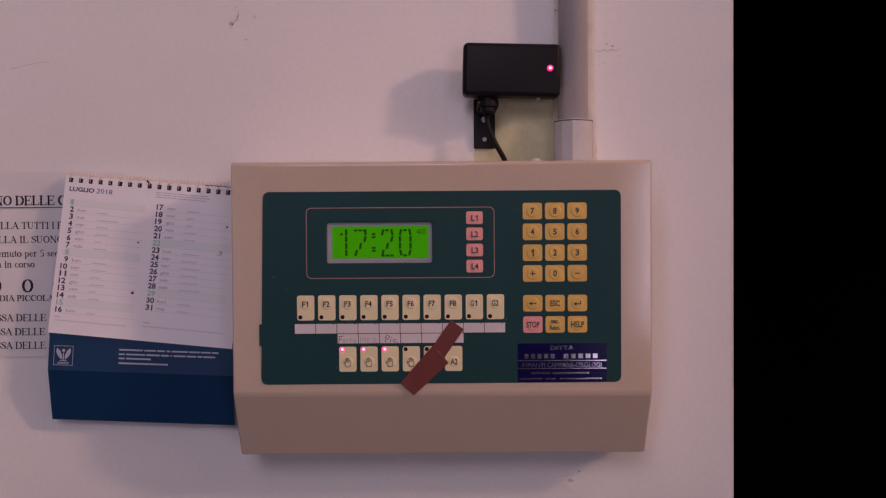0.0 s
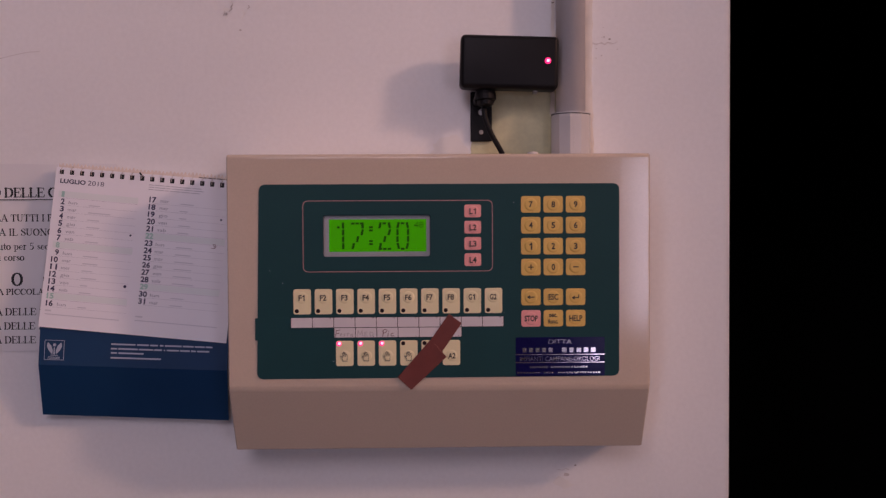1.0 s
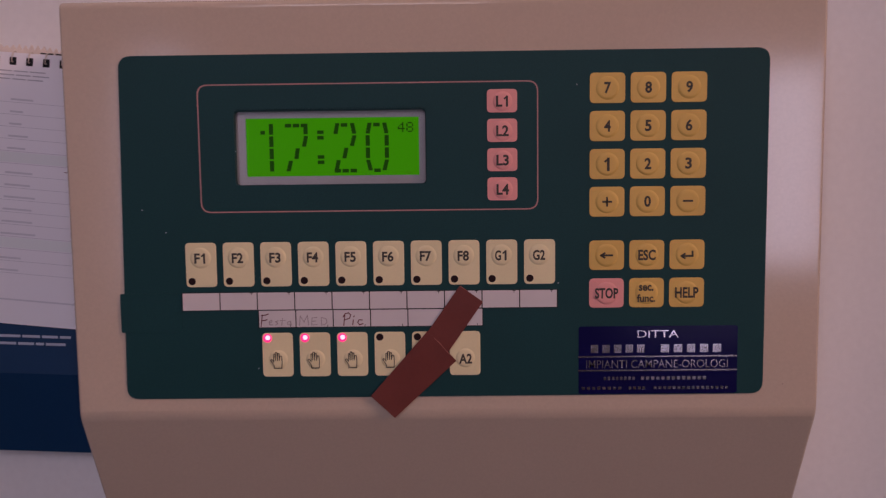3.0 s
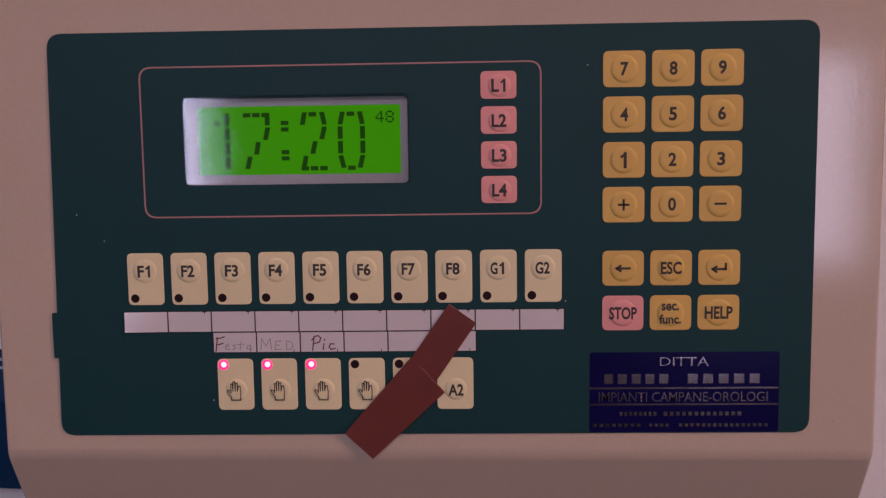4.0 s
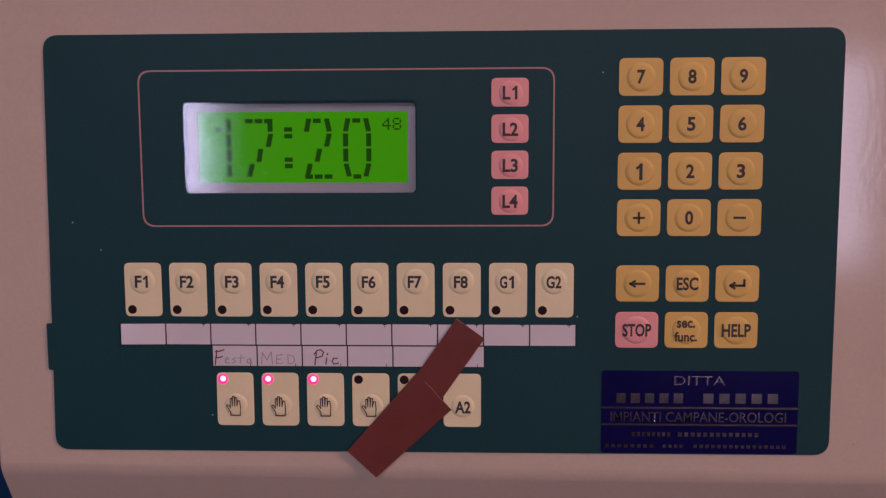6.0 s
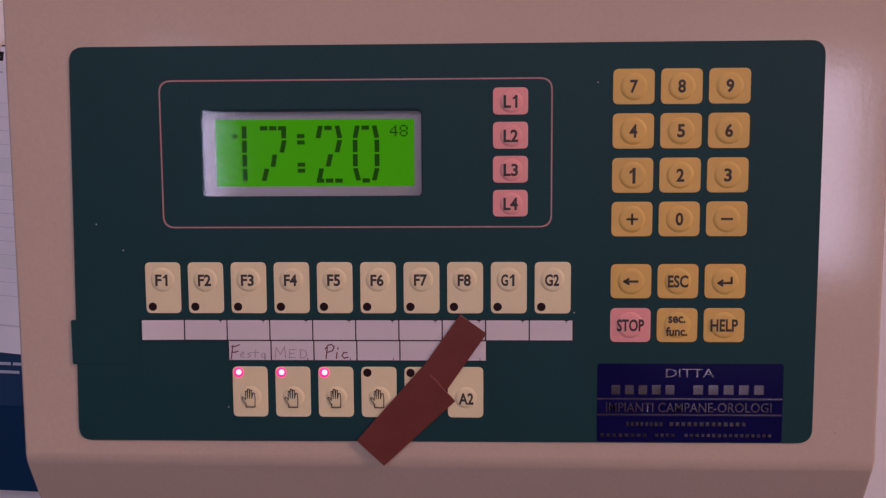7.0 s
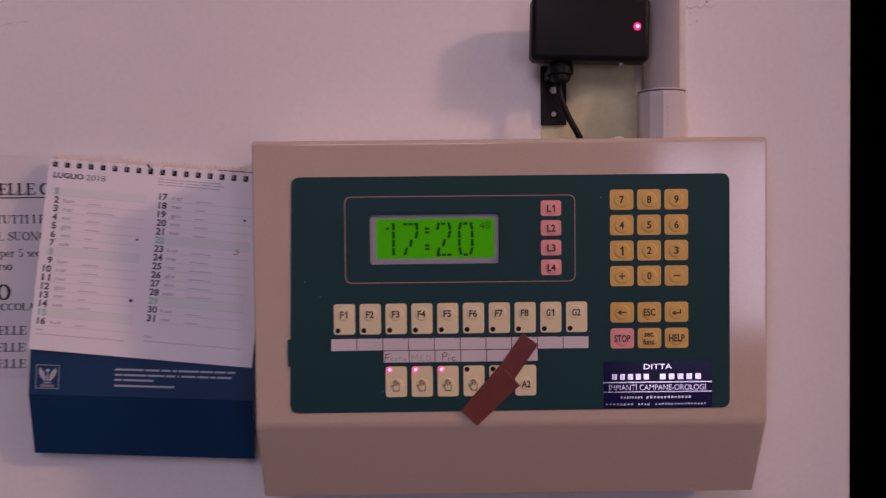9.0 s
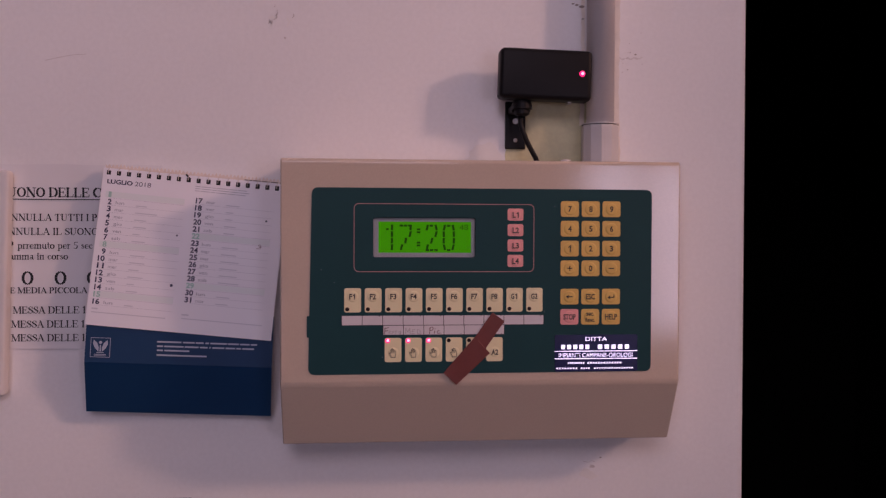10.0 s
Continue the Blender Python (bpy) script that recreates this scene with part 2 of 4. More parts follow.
def rounded(corners, r, segs=6):
    """A closed outline with its corners rounded; corners run clockwise or counter-clockwise."""
    pts = []
    for i, c in enumerate(corners):
        c, a, b = Vector(c), Vector(corners[i - 1]), Vector(corners[(i + 1) % len(corners)])
        u, w = (a - c).normalized(), (b - c).normalized()
        p, q = c + u * r, c + w * r
        for k in range(segs + 1):
            t = k / segs
            pts.append(p * (1 - t) ** 2 + c * 2 * t * (1 - t) * 0.82 / (0.82) + q * t * t if r else c)
    return pts


def rect(x0, x1, z0, z1):
    return [(x0, z1), (x1, z1), (x1, z0), (x0, z0)]


def slab(outline, lo, hi, bevel=0.0, at=place, hole=None, bm=None):
    """A flat plate: an outline in the drawing's mm, from lo to hi mm out, with a small bevelled rim and maybe a hole."""
    bm = bm or bmesh.new()
    mid = sum((Vector(p) for p in outline), Vector((0, 0))) / len(outline)

    def loop(pts, out, shrink=0.0):
        vs = []
        for p in pts:
            d = Vector(p) - mid
            k = Vector((d.x - math.copysign(min(shrink, abs(d.x)), d.x), d.y - math.copysign(min(shrink, abs(d.y)), d.y)))
            vs.append(bm.verts.new(at(mid.x + k.x, mid.y + k.y, out)))
        return vs

    def bridge(a, b):
        for i in range(len(a)):
            j = (i + 1) % len(a)
            bm.faces.new((a[i], a[j], b[j], b[i]))

    base = loop(outline, lo)
    rim = loop(outline, hi - bevel) if bevel else None
    top = loop(outline, hi, bevel)
    if rim:
        bridge(base, rim)
        bridge(rim, top)
    else:
        bridge(base, top)
    if hole:
        h0, h1 = loop(hole, lo), loop(hole, hi)
        bridge(top, h1)
        bridge(h1, h0)
        bridge(h0, base)
    else:
        bm.faces.new(top)
        bm.faces.new(base[::-1])
    return bm


def disc(x, z, r, lo, hi, dome=0.0, segs=28, at=place, bm=None, rim=0.0):
    """A round button or cap, with a rounded rim or a dome."""
    bm = bm or bmesh.new()
    rings = [(r, lo), (r, hi - (rim or 0)), (r - rim, hi)] if rim else [(r, lo), (r, hi)]
    if dome:
        rings += [(r * math.cos(k * math.pi / 10), hi + dome * math.sin(k * math.pi / 10)) for k in range(1, 5)]
    last = None
    for rr, out in rings:
        now = [bm.verts.new(at(x + rr * math.cos(2 * math.pi * k / segs), z + rr * math.sin(2 * math.pi * k / segs), out)) for k in range(segs)]
        if last:
            for k in range(segs):
                bm.faces.new((last[k], last[(k + 1) % segs], now[(k + 1) % segs], now[k]))
        else:
            bm.faces.new(now[::-1])
        last = now
    bm.faces.new(last)
    return bm


def text_bm(body, x0, x1, z0, z1, out, at=place, bold=0.0, bm=None):
    """Lettering in the built-in font, stretched to the box x0..x1, z0..z1 (mm)."""
    cu = bpy.data.curves.new("lettering", "FONT")
    cu.body, cu.offset, cu.resolution_u = body, bold, 3
    ob = new("lettering", cu)
    deps = bpy.context.evaluated_depsgraph_get()
    me = bpy.data.meshes.new_from_object(ob.evaluated_get(deps))
    bpy.data.objects.remove(ob)
    bpy.data.curves.remove(cu)
    bm = bm or bmesh.new()
    had = set(bm.verts)
    bm.from_mesh(me)
    bpy.data.meshes.remove(me)
    vs = [v for v in bm.verts if v not in had]
    lx, hx = min(v.co.x for v in vs), max(v.co.x for v in vs)
    lz, hz = min(v.co.y for v in vs), max(v.co.y for v in vs)
    sz = (z1 - z0) / (hz - lz)
    sx = (x1 - x0) / (hx - lx)
    for v in vs:
        v.co = at(x0 + (v.co.x - lx) * sx, z0 + (v.co.y - lz) * sz, out)
    return bm


def bar_bm(bars, out, at=place, bm=None, thick=0.05):
    """Printed bars: x0, x1, z0, z1 in mm."""
    for x0, x1, z0, z1 in bars:
        bm = slab(rect(x0, x1, z0, z1), out - thick, out, at=at, bm=bm)
    return bm


def stroke_bm(pts, width, out, at=place, closed=False, bm=None):
    """A drawn line through points, as a flat ribbon."""
    bm = bm or bmesh.new()
    for a, b in zip(pts, pts[1:] + ([pts[0]] if closed else [])):
        a, b = Vector(a), Vector(b)
        d = (b - a).normalized() * width / 2
        n = Vector((-d.y, d.x))
        bm.faces.new([bm.verts.new(at(p.x, p.y, out)) for p in (a - d + n, b + d + n, b + d - n, a - d - n)])
    return bm


def serif_bm(body, x0, x1, z0, z1, out, at=place, weight=1.0):
    """Letters with thick stems, thin bars and serifs, stretched to the box x0..x1, z0..z1 (mm)."""
    fat, thin = 0.135 * weight, 0.05 * weight
    stem = lambda x, w=fat: [([(x, 0.05), (x, 0.95)], w), ([(x - 0.15, 0.02), (x + 0.15, 0.02)], thin), ([(x - 0.15, 0.98), (x + 0.15, 0.98)], thin)]
    ring = lambda cx, cz, rx, rz: [([(cx + rx * math.sin(a), cz + rz * math.cos(a)), (cx + rx * math.sin(a + 0.4488), cz + rz * math.cos(a + 0.4488))],
                                    thin + (fat - thin) * abs(math.sin(a + 0.2244)) ** 1.5) for a in [k * 0.4488 for k in range(14)]]
    mid = 0.8 * fat
    low = lambda x: [([(x, 0.03), (x, 0.62)], mid), ([(x - 0.11, 0.015), (x + 0.11, 0.015)], thin), ([(x - 0.11, 0.61), (x, 0.62)], thin)]
    arch = lambda x: [([(x + 0.04, 0.5), (x + 0.18, 0.63), (x + 0.30, 0.56)], 1.2 * thin)]
    glyphs = {
        "D": (1.0, stem(0.2) + [([(0.1, 0.98), (0.5, 0.98), (0.72, 0.9)], thin), ([(0.74, 0.88), (0.86, 0.68), (0.88, 0.5), (0.86, 0.32), (0.74, 0.12)], fat), ([(0.1, 0.02), (0.5, 0.02), (0.72, 0.1)], thin)]),
        "E": (0.88, stem(0.2) + [([(0.1, 0.98), (0.76, 0.98), (0.78, 0.78)], thin), ([(0.2, 0.52), (0.6, 0.52)], thin), ([(0.6, 0.62), (0.6, 0.42)], thin), ([(0.1, 0.02), (0.8, 0.02), (0.84, 0.24)], thin)]),
        "L": (0.85, stem(0.2) + [([(0.1, 0.02), (0.76, 0.02), (0.80, 0.26)], thin)]),
        "C": (0.95, [([(0.86, 0.72), (0.8, 0.9), (0.58, 0.99), (0.36, 0.94)], thin), ([(0.34, 0.92), (0.17, 0.72), (0.12, 0.5), (0.17, 0.28), (0.34, 0.08)], fat), ([(0.36, 0.06), (0.58, 0.01), (0.8, 0.1), (0.88, 0.24)], thin), ([(0.86, 0.97), (0.86, 0.68)], thin)]),
        "S": (0.75, [([(0.64, 0.72), (0.58, 0.92), (0.4, 0.99), (0.2, 0.9), (0.14, 0.74)], thin), ([(0.15, 0.74), (0.3, 0.59), (0.5, 0.47), (0.64, 0.34), (0.66, 0.24)], fat), ([(0.66, 0.22), (0.56, 0.06), (0.36, 0.01), (0.18, 0.1), (0.11, 0.28)], thin), ([(0.65, 0.96), (0.65, 0.7)], thin), ([(0.1, 0.04), (0.1, 0.3)], thin)]),
        "U": (1.0, [([(0.2, 0.95), (0.2, 0.3), (0.26, 0.14)], fat), ([(0.28, 0.08), (0.5, 0.01), (0.7, 0.09), (0.78, 0.3), (0.78, 0.97)], thin), ([(0.05, 0.98), (0.36, 0.98)], thin), ([(0.66, 0.98), (0.92, 0.98)], thin)]),
        "O": (1.0, ring(0.5, 0.5, 0.38, 0.48)),
        "N": (1.05, stem(0.18, thin) + stem(0.86, thin)[:1] + [([(0.7, 0.98), (1.0, 0.98)], thin), ([(0.18, 0.95), (0.84, 0.04)], fat)]),
        "A": (1.0, [([(0.14, 0.03), (0.48, 0.97)], thin), ([(0.48, 0.94), (0.84, 0.04)], fat), ([(0.26, 0.34), (0.68, 0.34)], thin), ([(0.02, 0.02), (0.28, 0.02)], thin), ([(0.68, 0.02), (0.99, 0.02)], thin)]),
        "T": (0.88, stem(0.44)[:2] + [([(0.06, 0.76), (0.08, 0.98), (0.80, 0.98), (0.82, 0.76)], thin)]),
        "I": (0.48, stem(0.24)),
        "P": (0.8, stem(0.2) + [([(0.1, 0.98), (0.52, 0.98)], thin), ([(0.55, 0.95), (0.66, 0.85), (0.67, 0.65), (0.56, 0.53)], fat), ([(0.52, 0.48), (0.2, 0.47)], thin)]),
        "M": (1.25, stem(0.16, thin) + stem(1.06) + [([(0.18, 0.95), (0.58, 0.08)], fat), ([(0.6, 0.06), (1.0, 0.95)], thin)]),
        "1": (0.6, stem(0.32)[:2] + [([(0.32, 0.96), (0.12, 0.84)], thin)]),
        "8": (0.7, ring(0.34, 0.74, 0.22, 0.24) + ring(0.34, 0.26, 0.27, 0.25)),
        "o": (0.58, ring(0.28, 0.32, 0.21, 0.31)),
        "c": (0.5, [([(0.42, 0.5), (0.28, 0.63), (0.14, 0.54)], thin), ([(0.14, 0.54), (0.07, 0.32), (0.14, 0.1)], mid), ([(0.14, 0.1), (0.28, 0.01), (0.44, 0.12)], thin)]),
        "e": (0.52, [([(0.08, 0.36), (0.46, 0.36), (0.42, 0.54), (0.28, 0.63), (0.14, 0.54)], thin), ([(0.14, 0.54), (0.07, 0.32), (0.14, 0.1)], mid), ([(0.14, 0.1), (0.28, 0.01), (0.46, 0.12)], thin)]),
        "r": (0.42, low(0.14) + [([(0.17, 0.5), (0.27, 0.61), (0.37, 0.58)], 1.4 * thin)]),
        "n": (0.62, low(0.14) + low(0.46)[:2] + arch(0.14)),
        "m": (0.94, low(0.14) + low(0.46)[:2] + low(0.78)[:2] + arch(0.14) + arch(0.46)),
        "u": (0.62, [([(0.14, 0.62), (0.14, 0.2), (0.2, 0.06)], mid), ([(0.2, 0.05), (0.32, 0.01), (0.44, 0.12)], thin), ([(0.46, 0.62), (0.46, 0.02), (0.56, 0.02)], mid)]),
        "i": (0.32, low(0.16) + [([(0.16, 0.82), (0.16, 0.9)], fat)]),
        "t": (0.36, [([(0.16, 0.85), (0.16, 0.14)], mid), ([(0.16, 0.1), (0.24, 0.01), (0.34, 0.08)], thin), ([(0.03, 0.62), (0.32, 0.62)], thin)]),
        "s": (0.44, [([(0.36, 0.5), (0.22, 0.63), (0.09, 0.52)], thin), ([(0.09, 0.5), (0.34, 0.22), (0.36, 0.14)], mid), ([(0.36, 0.12), (0.2, 0.01), (0.07, 0.14)], thin)]),
        "a": (0.52, [([(0.1, 0.5), (0.24, 0.63), (0.36, 0.54)], thin), ([(0.37, 0.56), (0.37, 0.1), (0.46, 0.03)], mid), ([(0.36, 0.38), (0.14, 0.28), (0.08, 0.16)], 1.5 * thin), ([(0.08, 0.16), (0.16, 0.02), (0.36, 0.14)], thin)]),
        "p": (0.6, [([(0.14, 0.6), (0.14, -0.3)], mid), ([(0.03, -0.3), (0.27, -0.3)], thin), ([(0.03, 0.62), (0.14, 0.62)], thin), ([(0.16, 0.52), (0.3, 0.63), (0.42, 0.56)], thin), ([(0.44, 0.55), (0.5, 0.32), (0.44, 0.09)], mid), ([(0.42, 0.07), (0.3, 0.01), (0.16, 0.1)], thin)]),
        "5": (0.56, [([(0.14, 0.95), (0.46, 0.95)], 0.7 * mid), ([(0.14, 0.95), (0.11, 0.55), (0.32, 0.6), (0.45, 0.42)], thin), ([(0.45, 0.42), (0.46, 0.22), (0.34, 0.05)], mid), ([(0.34, 0.05), (0.2, 0.01), (0.06, 0.1)], thin)]),
        " ": (0.36, []),
    }
    total = sum(glyphs[c][0] for c in body)
    bm, u = bmesh.new(), 0.0
    size = z1 - z0
    for c in body:
        adv, lines = glyphs[c]
        for pts, w in lines:
            stroke_bm([(x0 + (u + a) * (x1 - x0) / total, z0 + b * size) for a, b in pts], w * size, out, at, bm=bm)
        u += adv
    return bm


def tube_bm(pts, r, segs=10, bm=None, closed=False):
    """A round wire or cable through world points, smoothed."""
    bm = bm or bmesh.new()
    path = []
    n = len(pts)
    for i in range(n - 1):
        p0, p1, p2, p3 = (Vector(pts[max(0, min(n - 1, k))]) for k in (i - 1, i, i + 1, i + 2))
        for k in range(6):
            t = k / 6
            path.append(0.5 * (2 * p1 + (p2 - p0) * t + (2 * p0 - 5 * p1 + 4 * p2 - p3) * t * t + (3 * p1 - p0 - 3 * p2 + p3) * t ** 3))
    path.append(Vector(pts[-1]))
    last, side = None, None
    for i, p in enumerate(path):
        d = (path[min(i + 1, len(path) - 1)] - path[max(i - 1, 0)]).normalized()
        side = d.orthogonal().normalized() if side is None else (side - d * side.dot(d)).normalized()
        up = d.cross(side)
        now = [bm.verts.new(p + r * (side * math.cos(2 * math.pi * k / segs) + up * math.sin(2 * math.pi * k / segs))) for k in range(segs)]
        if last:
            for k in range(segs):
                bm.faces.new((last[k], last[(k + 1) % segs], now[(k + 1) % segs], now[k]))
        else:
            bm.faces.new(now[::-1])
        last = now
    bm.faces.new(last)
    return bm


def structure(name, bm, mat, label, category="wall"):
    return tagged(part(name, bm, mat), label, category, kind="structure")


# ---- the room ----
W, E, S, T = ROOM["west"], ROOM["east"], ROOM["south"], ROOM["top"]
NORTH = WALL + 0.24
DOOR_E, DOOR_H = 1.15, 2.12

bm = box_bm(W - 0.2, EDGE, WALL, NORTH, 0, T)
ends = [e for e in bm.edges if all(abs(v.co.x - EDGE) < 1e-6 for v in e.verts) and abs(e.verts[0].co.z - e.verts[1].co.z) > 1]
bmesh.ops.bevel(bm, geom=ends, offset=0.006, segments=4, profile=0.5, affect="EDGES")
wall_north = structure("wall_north", bm, M_WALL, "white painted uneven plaster wall with chips and stains")
structure("wall_north_beyond", box_bm(DOOR_E, E + 0.2, WALL, NORTH, 0, T), M_WALL, "white painted plaster wall beside the dark opening")
# added out of view: blocks part of the bulb's light at the wall's free end
structure("wall_pier", box_bm(DOOR_E, DOOR_E + 0.2, -0.475, WALL - 0.002, 0, T), M_WALL, "unseen short wall, added to shade the bulb off the wall's free end")
structure("wall_north_lintel", box_bm(EDGE, DOOR_E, WALL, NORTH, DOOR_H, T), M_WALL, "white painted plaster above the dark opening")
structure("wall_west", box_bm(W - 0.2, W, S - 0.2, WALL, 0, T), M_PLAIN, "plain unseen wall, darkened to cut bounce and reflections")
structure("wall_east", box_bm(E, E + 0.2, S - 0.2, WALL, 0, T), M_PLAIN, "plain unseen wall, darkened to cut bounce and reflections")
# the high opening only houses the added fill light
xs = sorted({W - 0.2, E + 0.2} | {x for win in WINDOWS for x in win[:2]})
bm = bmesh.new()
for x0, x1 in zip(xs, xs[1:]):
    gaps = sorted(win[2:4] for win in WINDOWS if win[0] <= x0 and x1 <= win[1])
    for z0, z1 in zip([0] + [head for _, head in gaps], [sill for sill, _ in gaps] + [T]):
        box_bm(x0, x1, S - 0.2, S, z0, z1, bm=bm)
structure("wall_south", bm, M_PLAIN, "unseen darkened wall with two windows and an added high opening")
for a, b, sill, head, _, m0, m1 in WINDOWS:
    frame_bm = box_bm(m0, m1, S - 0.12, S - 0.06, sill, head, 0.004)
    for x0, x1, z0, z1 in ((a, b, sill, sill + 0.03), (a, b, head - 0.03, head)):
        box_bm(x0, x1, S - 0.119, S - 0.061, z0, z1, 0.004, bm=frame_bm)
    structure("window_%d" % (1 + [win[0] for win in WINDOWS].index(a)), frame_bm, M_PLAIN, "dark window frame, the high one belonging to the added opening", "window")
structure("floor", box_bm(W - 0.2, E + 0.2, S - 0.2, 4.2, -0.1, 0), M_FLOOR, "unseen floor, darkened to cut bounce light", "floor")
structure("ceiling", box_bm(W - 0.2, E + 0.2, S - 0.2, 4.2, T, T + 0.1), M_CEIL, "plain white painted ceiling", "ceiling")
# the passage behind the opening, its darkness put into near-black colour
structure("passage_wall_west", box_bm(-0.6, -0.5, NORTH, 4.2, 0, T), M_DARK, "passage wall coloured near-black for its lack of light")
structure("passage_wall_east", box_bm(2.6, 2.7, NORTH, 4.2, 0, T), M_DARK, "passage wall coloured near-black for its lack of light")
structure("passage_wall_end", box_bm(-0.6, 2.7, 4.0, 4.2, 0, T), M_DARK, "passage end wall coloured near-black for its lack of light")
structure("passage_lining", box_bm(-0.5, 2.6, NORTH + 0.01, 4.0, 0.002, 0.02), M_DARK, "passage floor coloured near-black for its lack of light", "floor")

# old paint, filler and chips on the plaster
rng = random.Random(7)


def wall_at(x, z, out=0.0):
    return Vector((x / 1000, WALL - out / 1000, Z0 + z / 1000))


def ragged(corners, wobble, step=4.0, seed=1):
    """An outline with worn, uneven edges."""
    pts = []
    for i, c in enumerate(corners):
        a, b = Vector(c), Vector(corners[(i + 1) % len(corners)])
        n = max(1, int((b - a).length / step))
        for k in range(n):
            p = a.lerp(b, k / n)
            pts.append(p + wobble * Vector((noise.noise((p.x * 0.13, p.y * 0.13, seed)), noise.noise((p.x * 0.13, p.y * 0.13, seed + 9)))))
    return pts


def flat_patch(name, outline, out, mat, label):
    bm = bmesh.new()
    bm.faces.new([bm.verts.new(wall_at(p[0], p[1], out)) for p in outline])
    top = bmesh.ops.extrude_face_region(bm, geom=bm.faces[:])
    bmesh.ops.translate(bm, vec=(0, out / 1000 - 0.00002, 0), verts=[v for v in top["geom"] if isinstance(v, bmesh.types.BMVert)])
    bmesh.ops.triangulate(bm, faces=bm.faces[:])
    return part(name, bm, mat, wall_north, label)


flat_patch("old_paint", ragged([(23, 96), (28, 128), (36, 150), (38, 208), (100, 210), (110, 206), (110, 96)], 3.0, seed=3), 0.5, M_OLD, "bare patch of old yellow-green paint")
flat_patch("filler_smear", ragged([(-12, 112), (0, 131), (14, 133), (22, 124), (26, 108), (20, 96), (-6, 98)], 6.0, 3.0, seed=5), 0.7, M_SMEAR, "smear of white filler")
for x, z, r, s in ((-169, 223, 1.3, 1), (-181, 240, 3.4, 2), (108, -160, 2.6, 3), (116, -152, 1.0, 4), (63, 136, 0.8, 5), (146, 215, 1.0, 6)):
    pts = [(x + r * (0.7 + 0.5 * rng.random()) * math.cos(a), z + 0.7 * r * (0.6 + 0.6 * rng.random()) * math.sin(a)) for a in (k * 0.7 for k in range(9))]
    flat_patch("plaster_chip", pts, 0.25, M_SMEAR if s == 2 else M_PIT if s in (1, 3) else M_CHIP, "small chip in the wall paint")
flat_patch("filler_smear", ragged([(96, -168), (101, -162), (112, -164), (114, -170), (104, -173)], 4.0, 2.0, seed=31), 0.5, M_SMEAR, "smear of white filler")
for x, z, n, s in ((129, 210, 10, 0.0), (131, 210.8, 8, 1.4), (100, -156, 5, 0.9)):
    pts = [(x + 2.6 * k, z + 0.9 * math.sin(k * 2.3 + s) + 0.7 * rng.random() + k * 0.15) for k in range(n)]
    part("paint_crack", stroke_bm(pts, 0.34, 0.12, wall_at), M_PIT, wall_north, "thin crack in the wall paint")

for k in range(22):                     # torn trowel ridges above the unit, and a long scratch
    x, z, turn, size = -186 + 34 * rng.random(), 232 + 34 * rng.random(), 0.5 + 0.9 * rng.random(), 1.2 + 3.0 * rng.random()
    part("trowel_ridge", stroke_bm([(x, z), (x + size * math.cos(turn), z + size * math.sin(turn)), (x + 1.7 * size * math.cos(turn + 0.5), z + 1.7 * size * math.sin(turn + 0.5))],
                                   0.35 + 0.5 * rng.random(), 0.3, wall_at), M_SMEAR if k % 3 else M_PIT, wall_north, "small torn ridge in the plaster")
part("scratch", stroke_bm([(-372, 199), (-360, 202), (-348, 204.5), (-338, 205)], 0.35, 0.15, wall_at), M_PIT, wall_north, "faint scratch in the wall paint")
flat_patch("caulk_line", ragged([(123.5, 96), (123.0, 180), (123.5, 300), (124.0, 460), (130.0, 460), (131.5, 300), (130.5, 180), (132.5, 96)], 1.3, 3.0, seed=11), 1.1, M_CAULK, "thick paint line along the conduit")
flat_patch("caulk_line", ragged([(94.8, 150), (95.8, 216), (96.2, 330), (95.4, 460), (98.8, 460), (99.0, 330), (98.8, 150)], 1.2, 3.0, seed=21), 0.6, M_CAULK, "thick paint line along the conduit")
for x, z, r in ((91.5, 258.5, 1.3), (96.0, 257.0, 2.0), (88.0, 259.5, 1.0), (97.0, 246.0, 0.9)):
    flat_patch("paint_chip", [(x + 1.4 * r * math.cos(a), z + 0.7 * r * math.sin(a)) for a in (0.2, 1.2, 2.5, 3.5, 5.0)], 0.8, M_CHIP, "dark chip beside the conduit")
for k in range(26):
    x, z, r = 128 + 26 * rng.random(), 196 + 40 * rng.random(), 0.25 + 0.5 * rng.random()
    flat_patch("paint_pit", [(x + r * math.cos(a), z + 0.8 * r * math.sin(a)) for a in (0.2, 1.4, 2.5, 3.7, 5.0)], 0.2, M_PIT if k % 3 == 0 else M_SMEAR, "tiny pit in the wall paint")

# ---- the bell control unit ----
unit = thing("bell_control_unit", place(-2, -124.5, -40), "beige metal bell control unit with teal keypad and green display", "control unit")
CASE_L, CASE_R, CASE_T, CREASE, CASE_B, FACE = -166.8, 162.8, 112.0, -71.0, -124.5, -0.6
BOTTOM_OUT = -28.0
profile = [(-72.8, CASE_T), (FACE, CASE_T), (FACE, CREASE), (BOTTOM_OUT, CASE_B), (-72.8, CASE_B)]
bm = bmesh.new()
left = [bm.verts.new(place(CASE_L, z, o)) for o, z in profile]
right = [bm.verts.new(place(CASE_R, z, o)) for o, z in profile]
bm.faces.new(left)
bm.faces.new(right[::-1])
for i in range(5):
    bm.faces.new((left[i], left[(i + 1) % 5], right[(i + 1) % 5], right[i]))
bmesh.ops.recalc_face_normals(bm, faces=bm.faces)
bm.verts.ensure_lookup_table()
